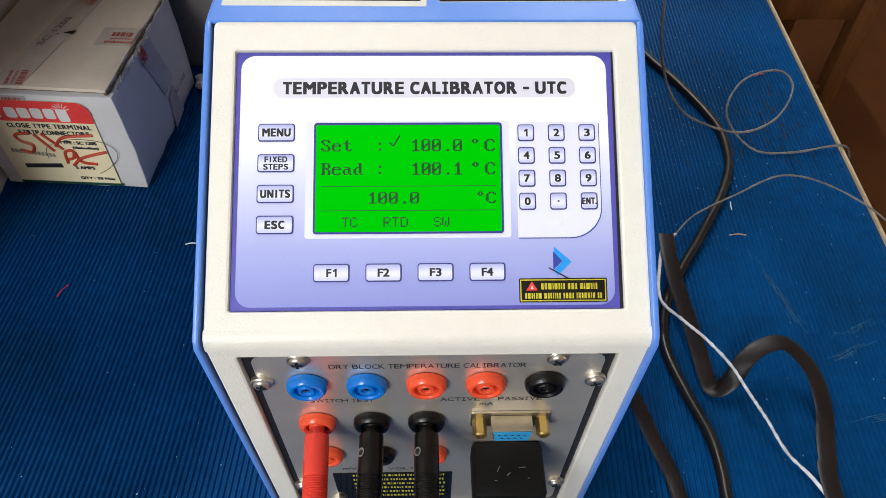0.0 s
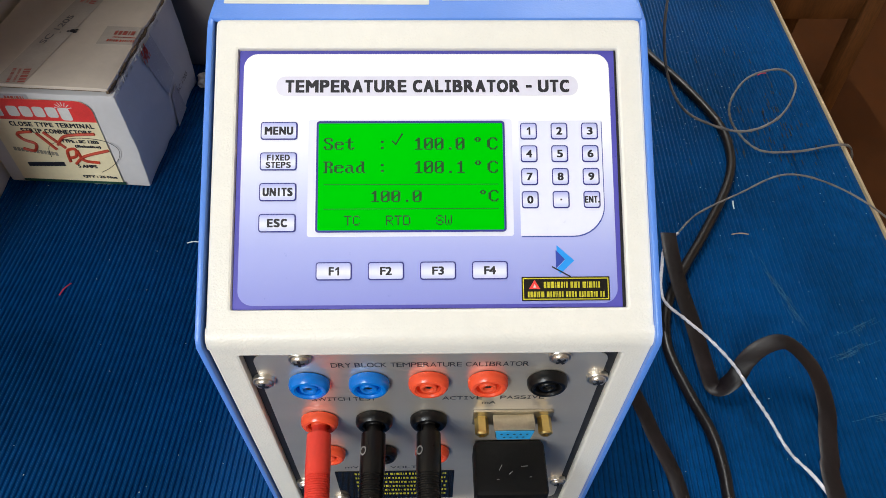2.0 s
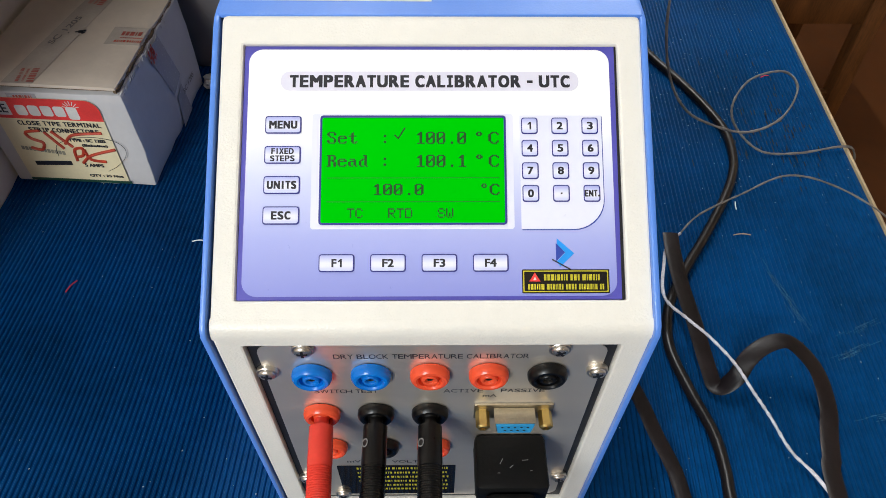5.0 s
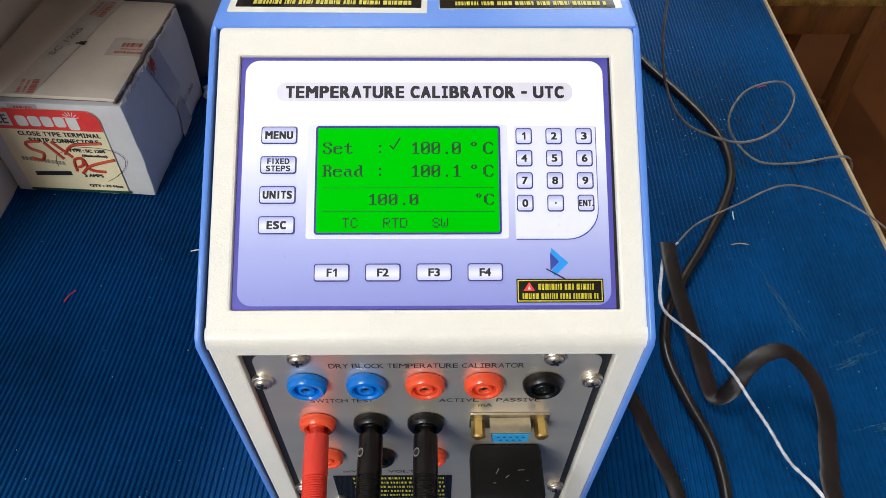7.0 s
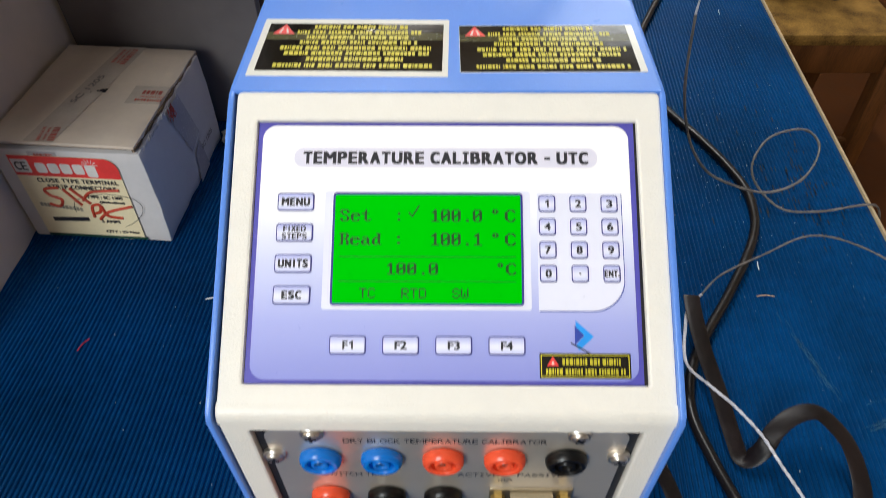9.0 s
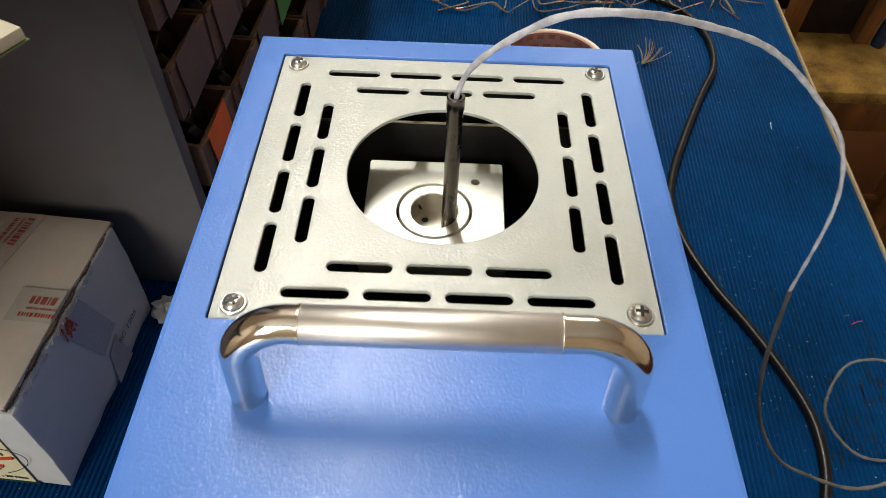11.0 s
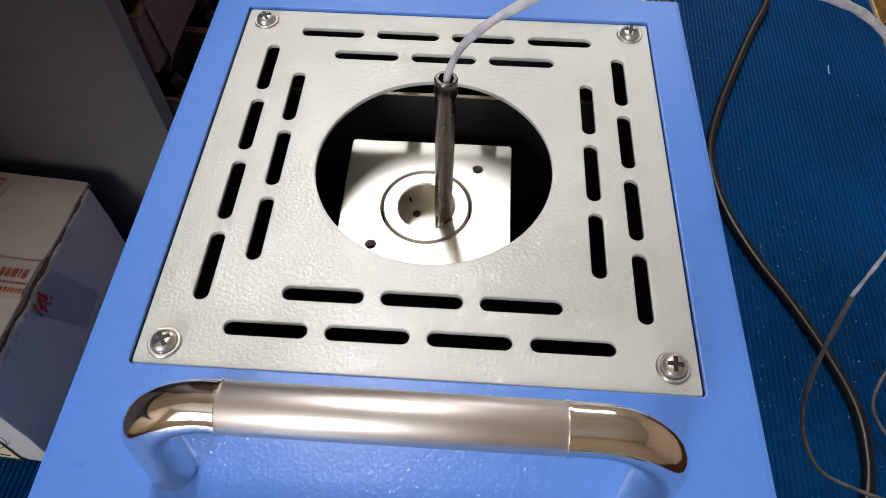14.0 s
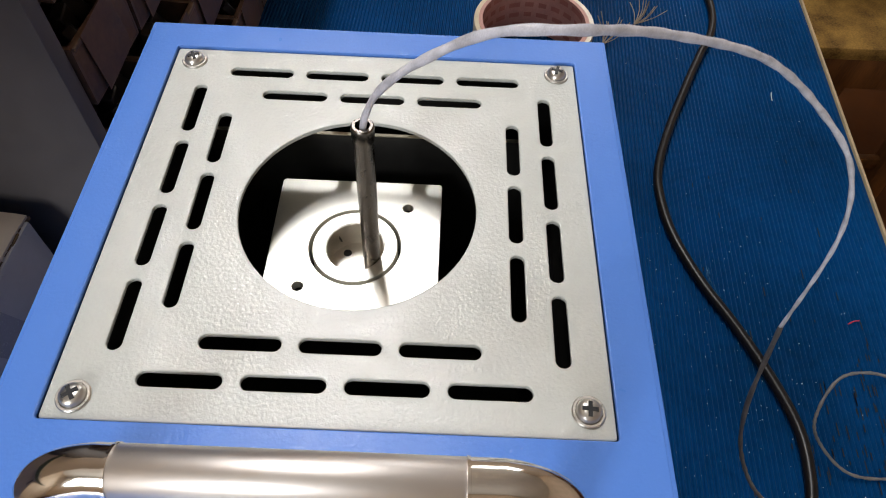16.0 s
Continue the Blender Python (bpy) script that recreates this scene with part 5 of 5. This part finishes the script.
# ---- paper pad on a wall shelf over the box ----
def wall_shelf():
    t = thing("wall_shelf", (-0.36, 0.2, 0.33), "narrow cream wall shelf above the box", "shelf")
    part("board", slab(-0.3553, -0.26, 0.125, 0.27, 0.318, 0.328, 0.002), WALL, t)
    part("bracket", slab(-0.3553, -0.341, 0.15, 0.16, 0.26, 0.3178), GREY_BOARD, t)
    m = Matrix.Translation((-0.258, 0.15, 0.3285)) @ pose(0, 0, 0, 0, 0, -26)
    p = thing("paper_pad", (-0.25, 0.15, 0.3285), "cream paper pad with green edges on the shelf", "paper")
    part("paper_block", slab(-0.12, 0.058, -0.06, 0.190, 0, 0.004, 0.0006, m), PAPER_CREAM, p)
    part("cover", slab(-0.1205, 0.0585, -0.0605, 0.1905, -0.0006, -0.0001, 0, m), PAD_EDGE, p)
    part("top_sheet", slab(-0.10, 0.030, -0.055, 0.150, 0.0041, 0.0046, 0, m @ pose(0, 0, 0, 0, 0, 4)), WHITE_TAG, p)


PAD_EDGE = material("olive_card_edge", (0.10, 0.13, 0.05), 0.6, vary=0.1, scale=60)
PAPER_CREAM = material("cream_pad_paper", (0.66, 0.60, 0.46), 0.6, vary=0.06, scale=12)
wall_shelf()


# ---- tape roll and loose wires behind the instrument ----
def tape_roll():
    c = Matrix.Translation((0.103, 0.705, 0.0))
    t = thing("tape_roll", (0.103, 0.705, 0), "roll of adhesive tape with a pink printed core", "tape")
    part("winding", lathe([(0.0500, 0.0), (0.0540, 0.0), (0.0545, 0.001), (0.0545, 0.047), (0.0540, 0.048), (0.0500, 0.048)], c, 56), TAPE_ROLL, t)
    core = part("core", lathe([(0.0465, 0.0004), (0.0499, 0.0004), (0.0499, 0.0484), (0.0465, 0.0484), (0.0465, 0.0004)], c, 56), TAPE_CORE, t)
    bm, rnd = bmesh.new(), random.Random(4)
    for row in range(4):
        a = row * 9
        while a < 360 + row * 9 - 12:
            w = rnd.uniform(8, 15)
            z = 0.008 + 0.011 * row
            ring = [(radians(a + w * k / 3)) for k in range(4)]
            for u, v in zip(ring, ring[1:]):
                q = [bm.verts.new(c @ Vector((0.0463 * math.cos(s), 0.0463 * math.sin(s), zz))) for s, zz in ((u, z), (v, z), (v, z + 0.0048), (u, z + 0.0048))]
                bm.faces.new(q)
            a += w + 6
    part("print", bm, PINK_PRINT, core)


PINK_PRINT = material("dark_pink_print", (0.42, 0.17, 0.14), 0.6, vary=0.1, scale=60)
tape_roll()


def wire_tangle():
    rnd = random.Random(11)
    bm, tips = bmesh.new(), bmesh.new()
    for i in range(170):
        p = Vector((rnd.uniform(0.05, 0.27), rnd.uniform(0.91, 1.12), rnd.uniform(0.004, 0.05)))
        a, pts = rnd.uniform(0, 6.28), [p]
        for k in range(rnd.randint(4, 7)):
            a += rnd.uniform(-0.9, 0.9)
            p = p + Vector((math.cos(a) * 0.035, math.sin(a) * 0.028, rnd.uniform(-0.018, 0.02)))
            p.z = min(max(p.z, 0.002), 0.075)
            p.y = min(max(p.y, 0.865), 1.2)
            pts.append(p.copy())
        tube(pts, rnd.uniform(0.0006, 0.0012), seg=5, steps=4, bm=bm)
        d = (pts[-1] - pts[-2]).normalized()
        tube([pts[-1], pts[-1] + d * 0.009], 0.0009, seg=5, steps=1, bm=tips)
    t = thing("wire_tangle", (0.2, 0.98, 0), "tangled heap of thin pale wires with bare ends", "wires", kind="stuff")
    part("wires", bm, TANGLE, t)
    part("bare_ends", tips, COPPER, t, "bare copper wire ends")
    # a few frayed strands apart from the heap
    for n, (x, y, spread) in enumerate(((0.213, 0.768, 0.05), (0.178, 0.735, 0.03))):
        bm = bmesh.new()
        for i in range(9):
            a = rnd.uniform(0.2, 1.6)
            l = rnd.uniform(0.4, 1.0) * spread
            tube([(x, y, 0.003), (x + l * 0.5 * math.cos(a), y + l * 0.5 * math.sin(a), 0.008), (x + l * math.cos(a + 0.2), y + l * math.sin(a + 0.2), rnd.uniform(0.006, 0.022))], 0.0005, seg=5, steps=4, bm=bm)
        tagged(part("frayed_wire", bm, TANGLE), "frayed pale wire end lying on the mat", "wire", "frayed wires")
    cable("loose_wire", "thin pale wire with a bare copper tip", [(0.24, 0.93, 0.02), (0.29, 0.91, 0.03), (0.325, 0.90, 0.016), (0.342, 0.878, 0.003)], TANGLE, 0.0014, seg=6)
    cable("loose_wire", "thin reddish wire hanging over the bench edge", [(0.33, 1.03, 0.03), (0.385, 1.02, 0.035), (0.425, 0.99, 0.02), (0.448, 0.955, 0.0)], LINT_TAN, 0.0012, seg=6)


TANGLE = material("pale_thin_wire", (0.30, 0.23, 0.16), 0.5, vary=0.35, scale=60)
wire_tangle()


# ---- lint and flecks on the mat ----
def lint():
    for label, mat, x, y, a, l in (("small red thread lying on the mat", LINT_RED, 0.331, 0.434, 20, 0.010), ("small red thread lying on the mat", LINT_RED, -0.270, 0.177, 65, 0.012), ("short tan splinter lying on the mat", LINT_TAN, 0.248, 0.226, 0, 0.014),
                                   ("short white thread lying on the mat", LINT_WHITE, 0.252, 0.258, 80, 0.009), ("short white thread lying on the mat", LINT_WHITE, 0.330, 0.673, 80, 0.011), ("short white thread lying on the mat", LINT_WHITE, -0.185, 0.221, 5, 0.010)):
        ob = part("thread", tube([Vector((x, y, 0.0008)) + pose(0, 0, 0, 0, 0, a) @ Vector(v) for v in ((-l / 2, 0, 0), (0, l * 0.06, 0.0005), (l / 2, 0, 0))], 0.0005, seg=6, steps=4), mat)
        tagged(ob, label, "thread", "threads on the mat")
    bm, rnd = bmesh.new(), random.Random(21)
    for i in range(380):
        x, y = (rnd.uniform(0.10, 0.37), rnd.uniform(0.0, 0.85)) if i % 4 else (rnd.uniform(-0.34, -0.10), rnd.uniform(-0.05, 0.3))
        if i % 3 == 0:
            x, y = rnd.gauss(0.24, 0.04), rnd.gauss(0.40, 0.06)
        s = rnd.uniform(0.00010, 0.00030)
        box(bm, -s, s, -s * rnd.uniform(0.5, 2.5), s, 0, s * 0.5, m=Matrix.Translation((x, y, 0.0)) @ pose(0, 0, 0, 0, 0, rnd.uniform(0, 180)))
    tagged(part("flecks", bm, LINT_WHITE), "tiny pale specks scattered on the mat", "specks", kind="stuff")


lint()


# ---- stool and things beside the bench ----
def stool():
    t = thing("wooden_stool", (0.80, 1.32, -0.75), "worn brown wooden stool with a scuffed yellow seat", "stool")
    part("seat", slab(0.650, 0.925, 1.145, 1.47, -0.325, -0.300, 0.004), SEAT_WOOD, t, "scuffed yellowish wooden seat")
    for name, b in (("apron", (0.665, 0.94, 1.155, 1.175, -0.395, -0.326)), ("apron", (0.665, 0.94, 1.43, 1.45, -0.395, -0.326)), ("apron", (0.655, 0.675, 1.176, 1.429, -0.395, -0.326)), ("apron", (0.93, 0.95, 1.176, 1.429, -0.395, -0.326))):
        part(name, slab(*b, 0.002), WOOD, t)
    for x, y, dx, dy in ((0.668, 1.168, -0.012, -0.02), (0.928, 1.168, 0.012, -0.02), (0.668, 1.43, -0.012, 0.02), (0.928, 1.43, 0.012, 0.02)):
        bm = bmesh.new()
        box(bm, x - 0.019, x + 0.019, y - 0.019, y + 0.019, -0.75, -0.326, 0.003)
        for v in bm.verts:
            k = (-0.326 - v.co.z) / 0.424
            v.co.x += dx * k
            v.co.y += dy * k
        part("leg", bm, WOOD, t)
    part("stretcher", slab(0.68, 0.92, 1.150, 1.166, -0.60, -0.57, 0.002), WOOD, t)
    c = thing("small_crate", (0.72, 1.36, -0.30), "dark open wooden crate with a pale top board", "crate")
    for x in (0.655, 0.800):
        part("post", slab(x - 0.014, x + 0.014, 1.30, 1.33, -0.2998, -0.13, 0.002), WOOD, c)
    # inner boards much darker than the posts
    part("back_board", slab(0.645, 0.815, 1.42, 1.435, -0.2998, -0.13, 0.002), CRATE_DARK, c)
    part("side_board", slab(0.802, 0.814, 1.331, 1.419, -0.2998, -0.14, 0.001), CRATE_DARK, c)
    part("side_board", slab(0.668, 0.80, 1.335, 1.345, -0.2998, -0.14, 0.001), CRATE_DARK, c)
    part("top_board", slab(0.635, 0.775, 1.27, 1.44, -0.1298, -0.118, 0.002), LIPPING, c, "pale top board")
    b = thing("screwdriver", (0.828, 1.29, -0.30), "blue and red handled screwdriver standing on end", "tool")
    m = Matrix.Translation((0.830, 1.300, -0.2998))
    part("grip", lathe([(0, 0), (0.012, 0), (0.013, 0.01), (0.011, 0.06), (0.013, 0.075), (0.008, 0.085), (0, 0.085)], m, 16), DARK_BLUE, b)
    part("shaft", lathe([(0.008, 0.0851), (0.008, 0.14), (0, 0.14)], m, 12), RED_DULL, b)


CRATE_DARK = material("near_black_crate_board", (0.018, 0.010, 0.008), 0.6, spec=0.15, vary=0.25, scale=16, bump=0.3, bscale=80)
DARK_BLUE = material("dark_blue_plastic", (0.005, 0.014, 0.04), 0.4, vary=0.1, scale=30)
RED_DULL = material("dull_red_plastic", (0.11, 0.018, 0.01), 0.45, vary=0.1, scale=30)
stool()


def maroon_box():
    t = thing("storage_case", (0.0, 1.02, 0), "dark maroon flat case lying behind the instrument", "case")
    part("body", slab(-0.075, 0.070, 0.945, 1.10, 0.0005, 0.055, 0.003), MAROON, t)
    part("lid", slab(-0.077, 0.072, 0.943, 1.102, 0.0552, 0.068, 0.003), MAROON, t)


MAROON = material("dark_maroon_plastic", (0.045, 0.010, 0.010), 0.4, vary=0.2, scale=20, bump=0.1, bscale=200)
maroon_box()


def mat_marks():
    """Black smears that lie along the ribs, and pale scuffs."""
    bm, rnd = bmesh.new(), random.Random(31)
    for i in range(110):
        x, y = (rnd.gauss(0.322, 0.018), rnd.gauss(0.345, 0.035)) if i < 84 else (rnd.uniform(0.22, 0.34), rnd.uniform(0.28, 0.6))
        l = rnd.uniform(0.001, 0.005)
        box(bm, -0.0004, 0.0004, -l, l, 0, 0.00006, m=Matrix.Translation((x, y, -0.00008)) @ TURN)
    tagged(part("smears", bm, SMEAR), "small black smears along the mat ribs", "stains", kind="stuff")
    bm = bmesh.new()
    for x, y, a, l, n in ((0.262, 0.170, 12, 0.030, 26), (0.266, 0.160, 14, 0.024, 16), (0.295, 0.118, -68, 0.020, 20), (0.312, 0.140, -65, 0.014, 12), (0.300, 0.070, -80, 0.022, 16), (0.232, 0.470, 3, 0.018, 8), (0.236, 0.442, 3, 0.012, 6)):
        for k in range(n):
            o, q = rnd.gauss(0, l * 0.5), rnd.uniform(0.0015, 0.008)
            box(bm, -0.00009, 0.00009, -q, q, 0, 0.00006, m=Matrix.Translation((x, y, 0.0)) @ pose(0, 0, 0, 0, 0, a + rnd.uniform(-3, 3)) @ Matrix.Translation((rnd.gauss(0, 0.0011), o, 0)))
    tagged(part("scuffs", bm, SCUFF), "pale scuff lines on the blue mat", "scratches", kind="stuff")


SMEAR = material("black_smear", (0.004, 0.006, 0.010), 0.5, vary=0.2, scale=90)
SCUFF = material("pale_scuff", (0.035, 0.15, 0.26), 0.6, vary=0.3, scale=90)
mat_marks()


def crumpled_paper():
    bm = bmesh.new()
    bmesh.ops.create_icosphere(bm, subdivisions=3, radius=0.011)
    for v in bm.verts:
        k = 1 + 0.5 * noise.noise(v.co * 190) + 0.3 * noise.noise(v.co * 420)
        v.co = Vector((v.co.x * k * 1.3, v.co.y * k, max(v.co.z * k * 0.7, -0.006)))
    low = min(v.co.z for v in bm.verts)
    bmesh.ops.transform(bm, matrix=Matrix.Translation((-0.206, 0.420, 0.0003 - low)), verts=bm.verts)
    tagged(part("crumpled_paper", bm, WHITE_TAG, smoothed=False), "small crumpled scrap of white paper beside the box", "paper")


crumpled_paper()
